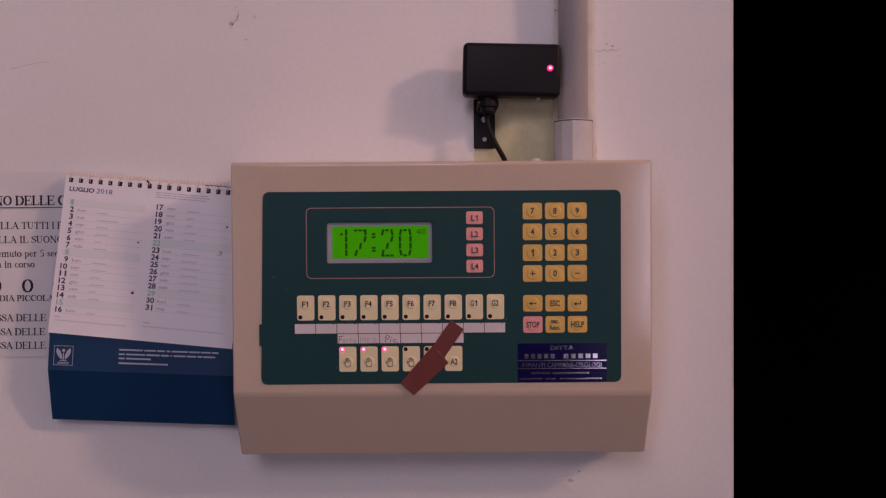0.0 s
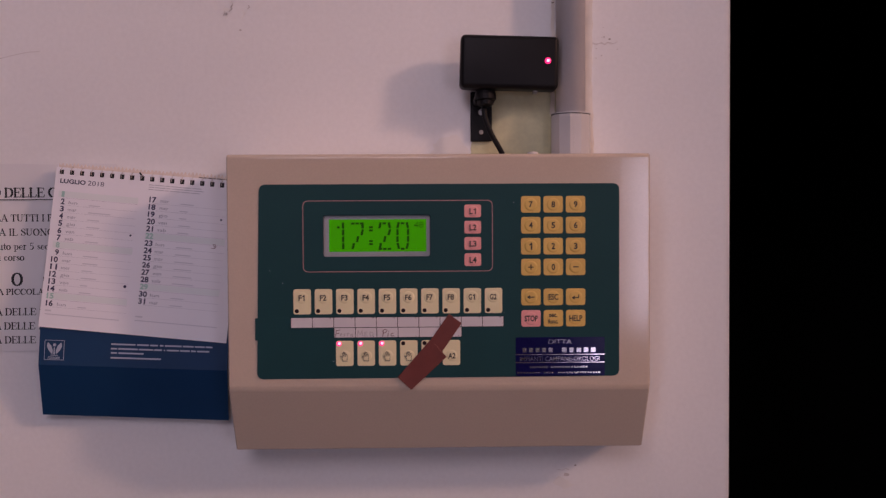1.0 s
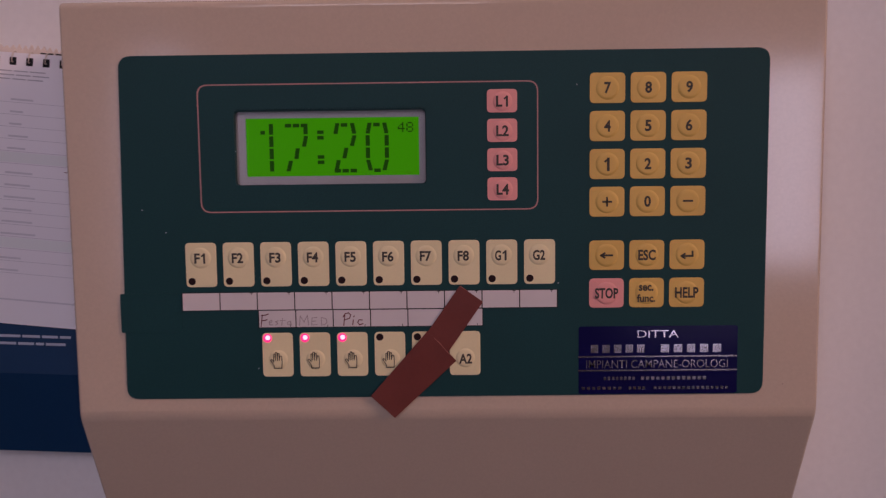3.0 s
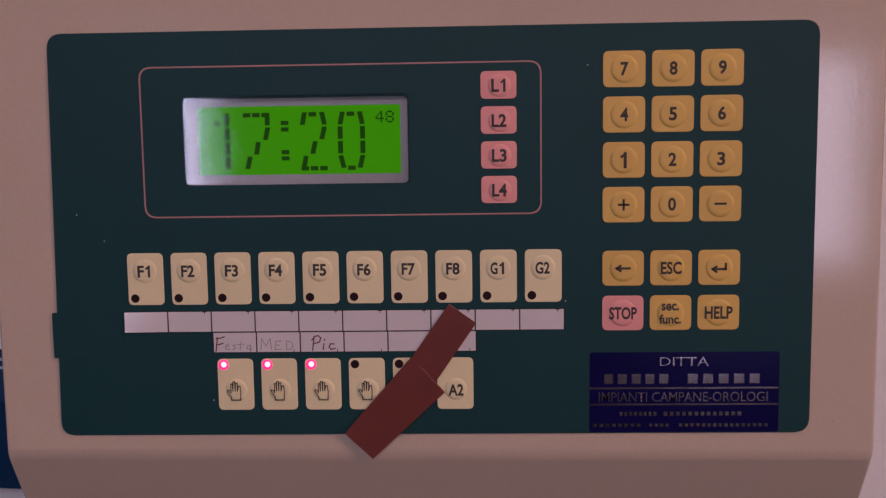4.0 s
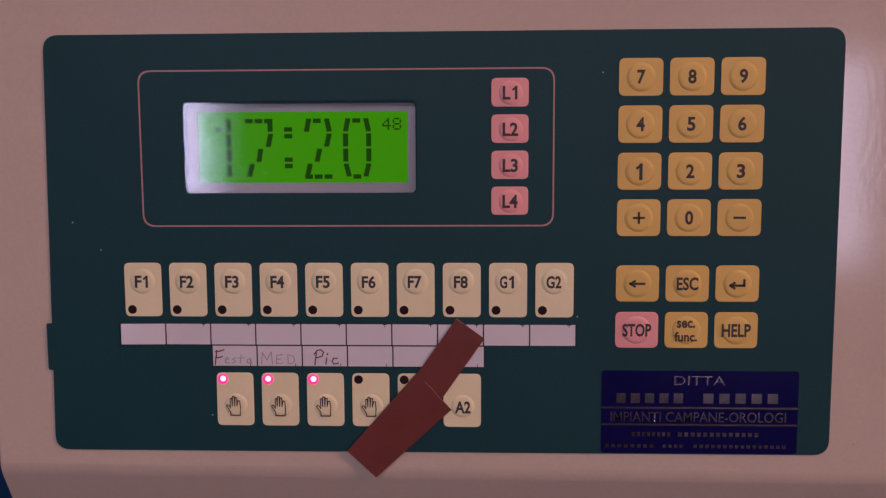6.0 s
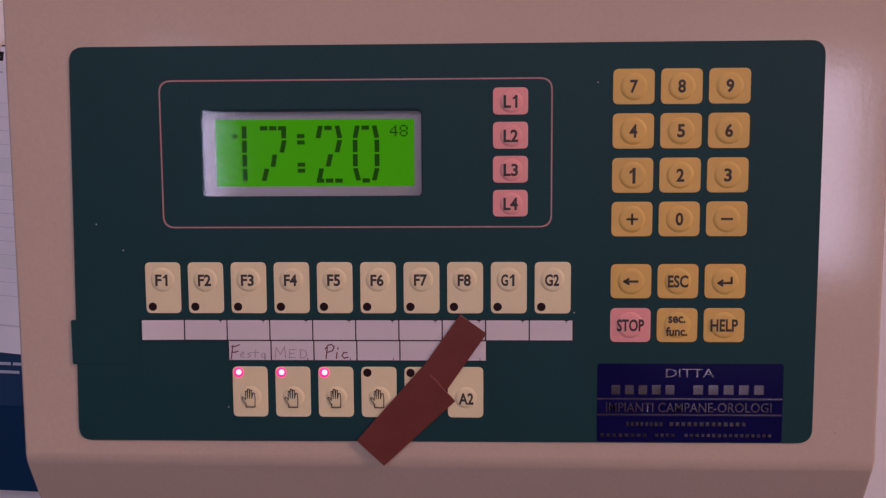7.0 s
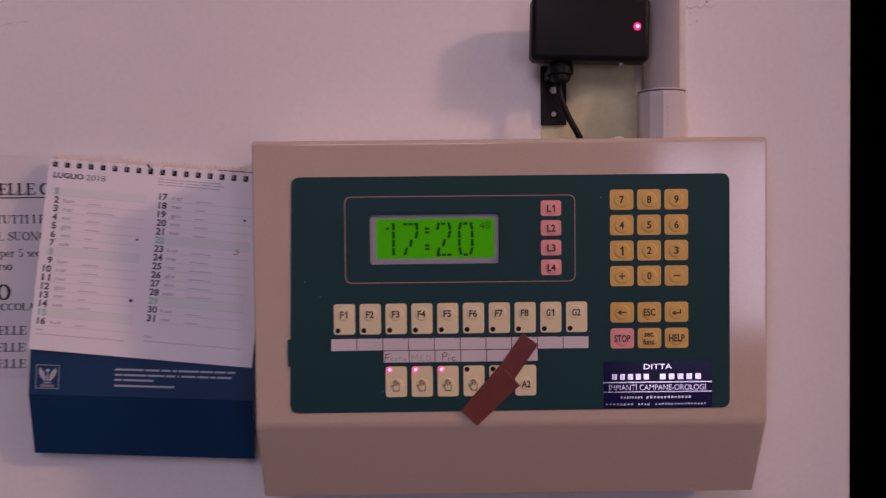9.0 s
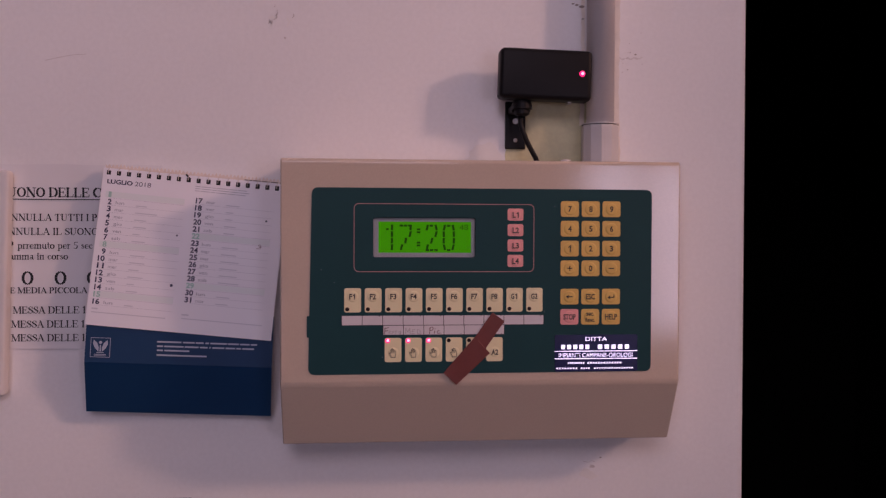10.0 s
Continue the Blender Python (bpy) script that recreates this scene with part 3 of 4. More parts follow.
top_edge = [e for e in bm.edges if {e.verts[0], e.verts[1]} == {left[1], right[1]}]
crease_edge = [e for e in bm.edges if {e.verts[0], e.verts[1]} == {left[2], right[2]}]
bmesh.ops.bevel(bm, geom=top_edge, offset=0.0032, segments=4, profile=0.5, affect="EDGES")
bmesh.ops.bevel(bm, geom=[e for e in crease_edge if e.is_valid], offset=0.0028, segments=4, profile=0.5, affect="EDGES")
front = [e for e in bm.edges if e.is_valid and len(e.link_faces) == 2 and e.calc_face_angle(0) > 1.0 and min(v.co.y for v in e.verts) < 0.0725
         and not all(abs(v.co.y - 0.0728) < 1e-4 for v in e.verts)]
bmesh.ops.bevel(bm, geom=front, offset=0.0013, segments=4, profile=0.5, affect="EDGES")
for f in bm.faces:
    f.smooth = f.calc_area() < 0.0012
LCD = (-92.6, -8.9, 32.2, 65.0)
case_me = bpy.data.meshes.new("case_raw")
bm.to_mesh(case_me)
bm.free()
raw = new("case_raw", case_me)
cut_me = bpy.data.meshes.new("cutter")
bm = box_bm((LCD[0] - 6) / 1000, (LCD[1] + 6) / 1000, -0.01, 0.012, Z0 + (LCD[2] - 6) / 1000, Z0 + (LCD[3] + 6) / 1000)
bm.to_mesh(cut_me)
bm.free()
cutter = new("cutter", cut_me)
mod = raw.modifiers.new("cut", "BOOLEAN")
mod.operation, mod.object, mod.solver = "DIFFERENCE", cutter, "EXACT"
cut = bpy.data.meshes.new_from_object(raw.evaluated_get(bpy.context.evaluated_depsgraph_get()))
bpy.data.objects.remove(raw)
bpy.data.objects.remove(cutter)
bm = bmesh.new()
bm.from_mesh(cut)
bpy.data.meshes.remove(cut)
case = part("case", bm, M_CASE, unit, "beige enamelled sheet metal case")

PANEL = [(-141.8, 88.6), (138.5, 88.6), (138.4, -62.2), (-144.5, -62.6)]
panel_outline = rounded(PANEL, 5.6)
window_outline = rounded(rect(*LCD), 2.0)
panel = part("front_film", slab(panel_outline, FACE, 0.0, 0.12, hole=window_outline), M_PANEL, unit, "dark teal printed front film")
part("display_border", slab(rounded(rect(-108.2, 39.4, 20.4, 76.0), 4.6), 0.005, 0.05, hole=rounded(rect(-107.65, 38.85, 20.95, 75.45), 4.3)), M_LINE, panel, "thin salmon line")
part("insert_tab", slab(rounded(rect(-145.6, -118.4, -32.4, -15.0), 0.8), 0.01, 0.16, 0.04), M_PANEL, panel, "dark end of the label insert")

# edge made wider at top and right to stand for its shadow on the bezel
part("window_frame", slab(rounded(rect(LCD[0] - 0.8, LCD[1] + 0.8, LCD[2] - 0.8, LCD[3] + 0.8), 2.2), -3.35, FACE - 0.02, hole=rounded(rect(LCD[0] + 0.15, LCD[1] - 0.6, LCD[2] + 0.15, LCD[3] - 0.8), 2.0)), M_PANEL, unit, "dark inner edge of the display opening, widened in place of its shadow")
# display: bezel, lit screen, dot digits and the clear film over it
GREEN = (-88.2, -12.4, 36.0, 61.3)
lcd = part("display", slab(rounded(rect(LCD[0] - 5, LCD[1] + 5, LCD[2] - 5, LCD[3] + 5), 1.0), -6.5, -3.4, hole=rounded(rect(*GREEN), 0.4)), M_BEZEL, unit, "satin grey display bezel")
part("screen", slab(rect(GREEN[0] - 1, GREEN[1] + 1, GREEN[2] - 1, GREEN[3] + 1), -6.4, -4.2), M_LCD, lcd, "bright green backlit screen")
part("window_film", slab(rounded(rect(LCD[0] + 0.05, LCD[1] - 0.05, LCD[2] + 0.05, LCD[3] - 0.05), 2.0), -0.6, -0.1, 0.35), M_FILM, lcd, "clear glossy film").visible_shadow = False

ROW, TALL, STROKE = 5.36, 4.65, 1.85
# each digit: strokes as (row, left end at the row's top, left end at its foot), and flat dashes as (row part, left end), in tenths of its width
DIGITS = {
    "1": ([(0, 5, 5), (1, 5, 5), (2, 5, 5), (3, 5, 5)], [(0.55, 1.2)]),
    "7": ([(0, 8.2, 8.2), (1, 8.4, 7.3), (2, 4.6, 3.8), (3, 1.4, 0.2)], [(0, 0), (0, 3.5), (0, 7.0)]),
    "2": ([(0, 1.0, 0.0), (0, 7.4, 8.4), (1, 8.4, 7.2), (2, 4.8, 3.7), (3, 1.2, 0.2)], [(0, 3.4), (3.72, 0.2), (3.72, 3.7), (3.72, 7.3)]),
    "0": ([(0, 1.0, 0.0), (0, 7.4, 8.4), (1, 0, 0), (1, 8.4, 8.4), (2, 0, 0), (2, 8.4, 8.4), (3, 0.0, 1.2), (3, 8.4, 7.2)], [(0, 3.5), (3.72, 3.6)]),
}


def digit(char, x, wide=9.9):
    bm = bmesh.new()
    top = 58.9
    strokes, dashes = DIGITS[char]
    for row, a, b in strokes:
        z1 = top - row * ROW
        steps = 4
        for k in range(steps):          # stepped like the dots of the screen
            left = x + (a + (b - a) * (k + 0.5) / steps) * wide / 10
            za, zb = z1 - TALL * k / steps, z1 - TALL * (k + 1) / steps
            slab(rect(left, left + STROKE, zb, za), -4.16, -4.1, bm=bm)
    for row, a in dashes:
        z1 = top - row * ROW
        w = 2.85 if char != "1" else 2.0
        slab(rect(x + a * wide / 10, x + a * wide / 10 + w, z1 - 1.6, z1), -4.16, -4.07, bm=bm)
    return part("digit", bm, M_SEG, lcd, "dark dotted digit")


for char, x in (("1", -83.1), ("7", -71.1), ("2", -49.9), ("0", -35.8)):
    digit(char, x)
part("colon", bar_bm([(-57.0, -54.1, z, z + 1.55) for z in (54.3, 51.9, 43.5, 41.2)], -4.1), M_SEG, lcd, "dark dotted colon")
DOTS = {"4": ("...#.", "..##.", ".#.#.", "#..#.", "#####", "...#.", "...#."), "8": (".###.", "#...#", "#...#", ".###.", "#...#", "#...#", ".###.")}
for char, x in (("4", -21.6), ("8", -17.9)):
    dots = [(x + 0.62 * c, x + 0.62 * (c + 1), 59.0 - 0.62 * (r + 1) + 0.05, 59.0 - 0.62 * r) for r, row in enumerate(DOTS[char]) for c in range(5) if row[c] == "#"]
    part("seconds_digit", bar_bm(dots, -4.1), M_SEG, lcd, "small dark dotted digit")


def button(bm, x, z, r, segs=30):
    """The raised round centre of a key: a soft shoulder round a nearly flat top."""
    last = None
    for rr, out in ((r, 0.24), (r - 0.3, 0.42), (r - 0.8, 0.66), (r - 1.4, 0.72), (r - 2.2, 0.735)):
        now = [bm.verts.new(place(x + rr * math.cos(2 * math.pi * k / segs), z + rr * math.sin(2 * math.pi * k / segs), out)) for k in range(segs)]
        if last:
            for k in range(segs):
                bm.faces.new((last[k], last[(k + 1) % segs], now[(k + 1) % segs], now[k])).smooth = True
        last = now
    bm.faces.new(last).smooth = True


def key(outline_box, mat, name="key", label="", dome=(0, 0, 4.6), r=2.0):
    """A pressed film key with a raised round centre."""
    x0, x1, z0, z1 = outline_box
    bm = slab(rounded(rect(x0, x1, z0, z1), r, 5), 0.005, 0.28, 0.12)
    button(bm, (x0 + x1) / 2 + dome[0], (z0 + z1) / 2 + dome[1], dome[2])
    return part(name, bm, mat, unit, label)


def legend(k, body, cx, cz, w, h, bold=0.03, out=0.76):
    x0, x1, z0, z1 = cx - w / 2, cx + w / 2, cz - h / 2, cz + h / 2
    if body.endswith("1"):              # a straight stem with a small flag
        bm = text_bm(body[0], x0, x0 + 0.50 * w, z0, z1, out, bold=bold)
        stem = x1 - 0.13 * w
        stroke_bm([(stem, z0 + 0.45), (stem, z1 - 0.45)], 0.88, out, bm=bm)
        stroke_bm([(stem - 0.1, z1 - 0.5), (stem - 1.0, z1 - 1.2)], 0.7, out + 0.008, bm=bm)
    else:
        bm = text_bm(body, x0, x1, z0, z1, out, bold=bold)
    part("legend", bm, M_KEYINK, k)


# ten function keys
PITCH = 16.535
for i, body in enumerate(("F1", "F2", "F3", "F4", "F5", "F6", "F7", "F8", "G1", "G2")):
    x = -115.8 + i * PITCH
    k = key((x, x + 13.6, -12.3, 7.35), M_CREAM, "function_key", "cream film key", (-0.1, 3.1, 4.7))
    legend(k, body, x + 6.5, 0.5, 5.0 if body[0] == "F" else 5.3, 4.5)
    part("indicator", disc(x + 2.55, -9.75, 1.62, 0.25, 0.36, rim=0.06), M_HOLE, k, "unlit dark red indicator")

# label windows
strip = part("label_strip", slab(rect(-118.0, 47.9, -22.9, -14.7), 0.005, 0.10), M_INK, unit, "row of white writing fields")
strip_low = part("label_strip", slab(rect(-84.6, 14.9, -30.8, -22.95), 0.005, 0.10), M_INK, unit, "lower row of white writing fields")
CELL = 16.54
for row, n, x0, z0, z1 in ((strip, 10, -117.8, -22.6, -15.0), (strip_low, 6, -84.4, -30.5, -23.1)):
    for i in range(n):
        x = x0 + i * CELL
        # the first card has sprung out of its pocket at the outer end
        curl = (lambda u, w, out, x=x, z1=z1: place(u, w, out + (x + CELL - u) * 0.041 + (z1 - w) * 0.02)) if row == strip and i == 0 else place
        part("label_field", slab(rect(x + 0.25, x + CELL - 0.25, z0, z1), 0.08, 0.16, at=curl), M_STRIP, row)
        zt = z1 if row == strip else z0 + 1.0
        part("tick_mark", bar_bm([(x + CELL - 2.6, x + CELL - 2.35, zt - 1.0, zt)] + ([(x + CELL - 3.2, x + CELL - 1.8, z1 - 0.25, z1)] if row == strip else []), 0.19, thick=0.02), M_INK, row)

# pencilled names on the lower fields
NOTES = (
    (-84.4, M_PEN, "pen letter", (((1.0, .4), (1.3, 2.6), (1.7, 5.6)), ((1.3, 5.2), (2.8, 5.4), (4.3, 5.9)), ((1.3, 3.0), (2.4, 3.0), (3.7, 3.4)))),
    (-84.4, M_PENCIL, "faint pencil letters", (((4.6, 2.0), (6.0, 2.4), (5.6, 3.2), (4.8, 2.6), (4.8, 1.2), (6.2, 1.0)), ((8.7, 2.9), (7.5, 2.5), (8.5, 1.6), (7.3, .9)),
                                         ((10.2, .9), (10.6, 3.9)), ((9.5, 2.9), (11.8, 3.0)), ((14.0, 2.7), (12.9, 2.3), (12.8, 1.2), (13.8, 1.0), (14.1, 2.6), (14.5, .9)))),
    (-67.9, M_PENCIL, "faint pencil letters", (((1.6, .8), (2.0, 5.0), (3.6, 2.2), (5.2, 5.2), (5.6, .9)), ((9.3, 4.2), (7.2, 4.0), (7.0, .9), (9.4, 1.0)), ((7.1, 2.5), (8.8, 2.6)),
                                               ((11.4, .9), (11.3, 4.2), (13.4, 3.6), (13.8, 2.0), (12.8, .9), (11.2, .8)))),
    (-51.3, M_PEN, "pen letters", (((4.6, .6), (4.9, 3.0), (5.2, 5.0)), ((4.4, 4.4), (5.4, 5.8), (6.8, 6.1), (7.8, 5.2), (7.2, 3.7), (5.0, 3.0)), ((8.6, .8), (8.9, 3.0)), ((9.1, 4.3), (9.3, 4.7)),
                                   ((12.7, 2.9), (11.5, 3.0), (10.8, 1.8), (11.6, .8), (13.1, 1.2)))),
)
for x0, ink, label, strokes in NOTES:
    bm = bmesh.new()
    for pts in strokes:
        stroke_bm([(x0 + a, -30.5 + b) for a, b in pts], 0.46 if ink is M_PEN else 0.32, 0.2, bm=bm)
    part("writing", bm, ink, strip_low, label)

# five manual keys and A2
PALM = ((.28, 0), (.28, .18), (0, .5), (.05, .56), (.14, .53), (.26, .40), (.26, .88), (.36, .9), (.40, .5), (.42, 1), (.54, 1),
        (.56, .5), (.60, .94), (.72, .93), (.72, .5), (.80, .78), (.92, .76), (.96, .4), (.93, 0))
PITCH2 = 16.62
for i in range(6):
    x = -83.1 + i * PITCH2
    k = key((x, x + 13.6, -52.8, -33.05), M_CREAM, "manual_key", "cream film key", (0.2, -2.1, 4.3))
    if i < 5:
        part("pictogram", stroke_bm([(x + 3.6 + 5.3 * a, -48.9 + 7.1 * b) for a, b in PALM], 0.36, 0.76, closed=True), M_KEYINK, k)
        if i < 3:
            lamp = part("indicator", disc(x + 2.4, -35.35, 1.95, 0.25, 0.40, dome=0.45, segs=20), M_LED, k, "lit red indicator lamp", True)
            part("indicator_core", disc(x + 2.6, -35.15, 1.05, 0.5, 0.80, dome=0.25, segs=16), M_LEDCORE, k, "glowing centre of the lamp", True)
        else:
            part("indicator", disc(x + 2.4, -35.35, 1.62, 0.25, 0.36, rim=0.06), M_HOLE, k, "unlit dark red indicator")
    else:
        legend(k, "A2", x + 7.0, -45.3, 5.7, 4.5)

# soft keys beside the display
for i in range(4):
    z1 = 72.4 - 12.63 * i
    k = key((17.25, 30.3, z1 - 10.0, z1), M_PINK, "soft_key", "salmon film key", (0.3, -0.2, 4.3), 1.9)
    legend(k, f"L{i + 1}", 23.9, z1 - 5.2, 5.4, 4.7)

# number pad
PAD = (("7", "8", "9"), ("4", "5", "6"), ("1", "2", "3"), ("+", "0", "-"), ("", "ESC", "enter"), ("STOP", "sec", "HELP"))
for r, row in enumerate(PAD):
    top = (78.8, 62.55, 46.2, 29.9, 6.5, -10.2)[r]
    for c, body in enumerate(row):
        x = 61.5 + 17.5 * c
        mid, zc = x + 7.6, top - 6.5
        k = key((x, x + 15.2, top - 13.0, top), M_PINK if body == "STOP" else M_AMBER, "number_key" if r < 4 else "command_key",
                "salmon film key" if body == "STOP" else "amber film key", (0, 0, 5.1), 2.2)
        if body == "":
            part("legend", stroke_bm([(mid + 2.3, zc), (mid - 1.6, zc)], 0.85, 0.79), M_KEYINK, k)
            part("legend", stroke_bm([(mid - 1.0, zc + 0.95), (mid - 2.5, zc), (mid - 1.0, zc - 0.95)], 0.8, 0.795), M_KEYINK, k)
        elif body == "enter":
            part("legend", stroke_bm([(mid + 2.3, zc + 1.3), (mid + 2.3, zc - 0.6), (mid - 1.8, zc - 0.6)], 0.85, 0.79), M_KEYINK, k)
            part("legend", stroke_bm([(mid - 1.1, zc + 0.35), (mid - 2.5, zc - 0.6), (mid - 1.1, zc - 1.55)], 0.8, 0.795), M_KEYINK, k)
        elif body == "sec":
            legend(k, "sec.", mid - 0.2, zc + 2.2, 6.4, 2.7)
            legend(k, "func.", mid - 0.2, zc - 2.3, 8.0, 3.5)
        elif body == "+":
            part("legend", bar_bm([(mid - 2.1, mid + 2.1, zc - 0.4, zc + 0.4), (mid - 0.4, mid + 0.4, zc - 2.1, zc + 2.1)], 0.79, thick=0.02), M_KEYINK, k)
        elif body == "-":
            part("legend", bar_bm([(mid - 2.2, mid + 2.2, zc - 0.4, zc + 0.4)], 0.79, thick=0.02), M_KEYINK, k)
        elif body == "1":
            part("legend", stroke_bm([(mid + 0.45, zc - 2.45), (mid + 0.45, zc + 2.2)], 1.15, 0.79), M_KEYINK, k)
            part("legend", stroke_bm([(mid + 0.35, zc + 2.1), (mid - 0.85, zc + 1.15)], 0.85, 0.795), M_KEYINK, k)
        else:
            w = {"ESC": 7.6, "STOP": 10.2, "HELP": 10.2, "1": 1.7}.get(body, 2.9)
            legend(k, body, mid, zc, w, 4.9 if len(body) == 1 else 4.7)

# installer's sticker
STK = (57.0, 126.9, -61.9, -31.5)

sticker = part("sticker", slab(rounded(rect(*STK), 1.2, 4), 0.005, 0.22, 0.05), M_STICKER, unit, "dark blue foil sticker with silver print")


def sx(v):
    return 57.0 + (v - 35) * 0.0671


def sz(v):
    return -31.5 - (v - 38) * 0.0705


part("sticker_print", text_bm("DITTA", sx(420), sx(690), sz(112), sz(65), 0.26, bold=0.0), M_FOIL, sticker, "silver foil lettering")
part("sticker_print", text_bm("IMPIANTI CAMPANE-OROLOGI", sx(85), sx(1015), sz(305), sz(252), 0.26, bold=0.006), M_FOIL, sticker, "silver foil lettering")


def print_bars(words, z0, z1):
    """Upright bars in place of letters that are not spelled out: x from, x to, number of letters."""
    bars = []
    for a, b, n in words:
        step = (sx(b) - sx(a)) / n
        bars += [(sx(a) + step * k, sx(a) + step * (k + 0.64), sz(z0), sz(z1)) for k in range(n)]
    for bar in bars:
        part("print_bar", bar_bm([bar], 0.26), M_FOIL, sticker)


print_bars(((115, 495, 5), (575, 1000, 5)), 207, 155)
part("sticker_rule", bar_bm([(sx(32), sx(1074), sz(236), sz(226)), (sx(32), sx(1074), sz(324), sz(314))], 0.26), M_FOIL, sticker, "thin silver rules")
print_bars(((200, 415, 8), (445, 885, 13)), 381, 359)
print_bars(((55, 330, 8), (365, 485, 4), (530, 1030, 16)), 441, 423)
# specks of dust on the film
for x, z in ((-134, 22), (-124, 12), (48, -12), (-85, -49), (56, 74), (147, -58)):
    part("dust_speck", disc(x, z, 0.24, 0.0, 0.12, segs=8), M_STRIP if x < 100 else M_CHIP, panel)


# ---- brown tape over the keys: two overlapping pieces ----
def tape_piece(a, b, c, d, out, lift, name, n=14, waves=0.10):
    """A strip between the ends a-b and d-c (mm), with its far end lifting off."""
    bm = bmesh.new()
    rows = []
    for hi in (0, 0.07):
        grid = []
        for i in range(n + 1):
            t = i / n
            p, q = Vector(a).lerp(Vector(d), t), Vector(b).lerp(Vector(c), t)
            line = []
            for j in range(7):
                v = p.lerp(q, j / 6)
                o = out + hi + lift * max(0, (t - 0.72) / 0.28) ** 2 + waves * noise.noise((v.x * 0.12, v.y * 0.12, out))
                line.append(bm.verts.new(place(v.x, v.y, o)))
            grid.append(line)
        rows.append(grid)
    lo, up = rows
    for g in (lo, up):
        for i in range(n):
            for j in range(6):
                bm.faces.new((g[i][j], g[i][j + 1], g[i + 1][j + 1], g[i + 1][j]))
    rim = [(i, 0) for i in range(n + 1)] + [(n, j) for j in range(1, 7)] + [(i, 6) for i in range(n - 1, -1, -1)] + [(0, j) for j in range(5, 0, -1)]
    for (i, j), (k, l) in zip(rim, rim[1:] + rim[:1]):
        bm.faces.new((lo[i][j], lo[k][l], up[k][l], up[i][j]))
    return part(name, bm, M_TAPE, tape)


tape = thing("adhesive_tape", place(-10, -42, 0.9), "reddish brown vinyl tape in two overlapping pieces stuck across the keys", "tape")
tape_piece((4.8, -12.6), (14.9, -19.9), (-1.5, -43.5), (-12.0, -36.5), 0.85, 0.0, "tape_piece")
tape_piece((-9.6, -32.6), (2.9, -46.1), (-24.7, -71.7), (-35.2, -61.8), 1.06, 0.3, "tape_piece")

# highlight along the tape edges, painted as pale strokes
M_EDGE_GLINT = material("tape_edge_highlight", (0.36, 0.15, 0.11, 1), rough=0.6, tone=0.2, tone_size=400)
for name, pts in (("torn_edge", [(-6.6, -35.9), (-4.2, -38.2), (-1.8, -41.2), (1.4, -44.4)]), ("torn_edge", [(5.0, -12.8), (7.6, -14.7)])):
    part(name, stroke_bm(pts, 0.26, 1.34 if pts[0][0] < 0 else 1.05), M_EDGE_GLINT, tape, "pale line painted for the highlight on the tape edge")

# ---- conduit ----
PIPE_X, PIPE_Y, PIPE_R = 0.1102, 0.0602, 0.0123


def ring_stack(rings, segs, cx=PIPE_X, cy=PIPE_Y, twist=0.0):
    bm = bmesh.new()
    last = None
    for r, z in rings:
        now = [bm.verts.new((cx + r * math.cos(2 * math.pi * (k + twist) / segs), cy + r * math.sin(2 * math.pi * (k + twist) / segs), z)) for k in range(segs)]
        if last:
            for k in range(segs):
                bm.faces.new((last[k], last[(k + 1) % segs], now[(k + 1) % segs], now[k]))
        else:
            bm.faces.new(now[::-1])
        last = now
    bm.faces.new(last)
    return bm


conduit = thing("conduit", (PIPE_X, PIPE_Y, 1.571), "pale grey plastic cable conduit running up the wall from the unit", "conduit")
part("pipe", ring_stack([(PIPE_R, 1.59), (PIPE_R, T - 0.001)], 40), M_PIPE, conduit, "smooth grey pipe", True)
collar = part("collar", ring_stack([(0.0163, 1.5705), (0.0167, 1.5735), (0.0167, 1.6065), (0.0162, 1.6085), (0.0128, 1.6088)], 11, twist=0.94), M_COLLAR, conduit, "faceted grey coupling")
for z, w in ((1.5775, 1.3), (1.5815, 1.8), (1.5850, 1.2), (1.5890, 1.8), (1.5935, 1.5), (1.5975, 1.8)):      # worn moulded marks on one facet
    turn = radians(-88.0)
    mark = box_bm(-w / 2000, w / 2000, -0.0003, 0.0003, z - 0.0009, z + 0.0009, 0.0001)
    bmesh.ops.rotate(mark, cent=(0, 0, 0), matrix=Matrix.Rotation(radians(-83.8) + math.pi / 2, 3, "Z"), verts=mark.verts)
    bmesh.ops.translate(mark, vec=(PIPE_X + 0.01608 * math.cos(turn), PIPE_Y + 0.01608 * math.sin(turn), 0), verts=mark.verts)
    part("moulded_mark", mark, M_COLLAR, collar)
# near-black ring along the joint at the collar's top
part("lip", ring_stack([(0.0163, 1.6086), (0.0163, 1.6090), (0.0124, 1.6092)], 32), M_INK, collar, "thin dark joint line")
part("lip", ring_stack([(0.0165, 1.6091), (0.0165, 1.6100), (0.0125, 1.6103)], 32), M_COLLAR, collar, "pale upper rim")
gland = thing("screw_cap", (0.0768, 0.050, 1.570), "small white screw cap on top of the case", "screw cap")
part("cap", ring_stack([(0.0076, 1.5721), (0.0076, 1.5734), (0.0068, 1.5746), (0.0046, 1.5755), (0.0042, 1.5768), (0.0016, 1.5774)], 20, 0.0768, 0.050), M_WHITE, gland, smooth=True)

# ---- radio receiver on its bracket ----
receiver = thing("radio_receiver", (0.036, WALL, 1.588), "black plastic receiver box with red lamp on a wall bracket", "receiver")
tilt = Matrix.Translation((0.0587, 0.05, 1.6494)) @ pose(0, 0, 0, 0, 1.5, 0) @ Matrix.Translation((-0.0587, -0.05, -1.6494))
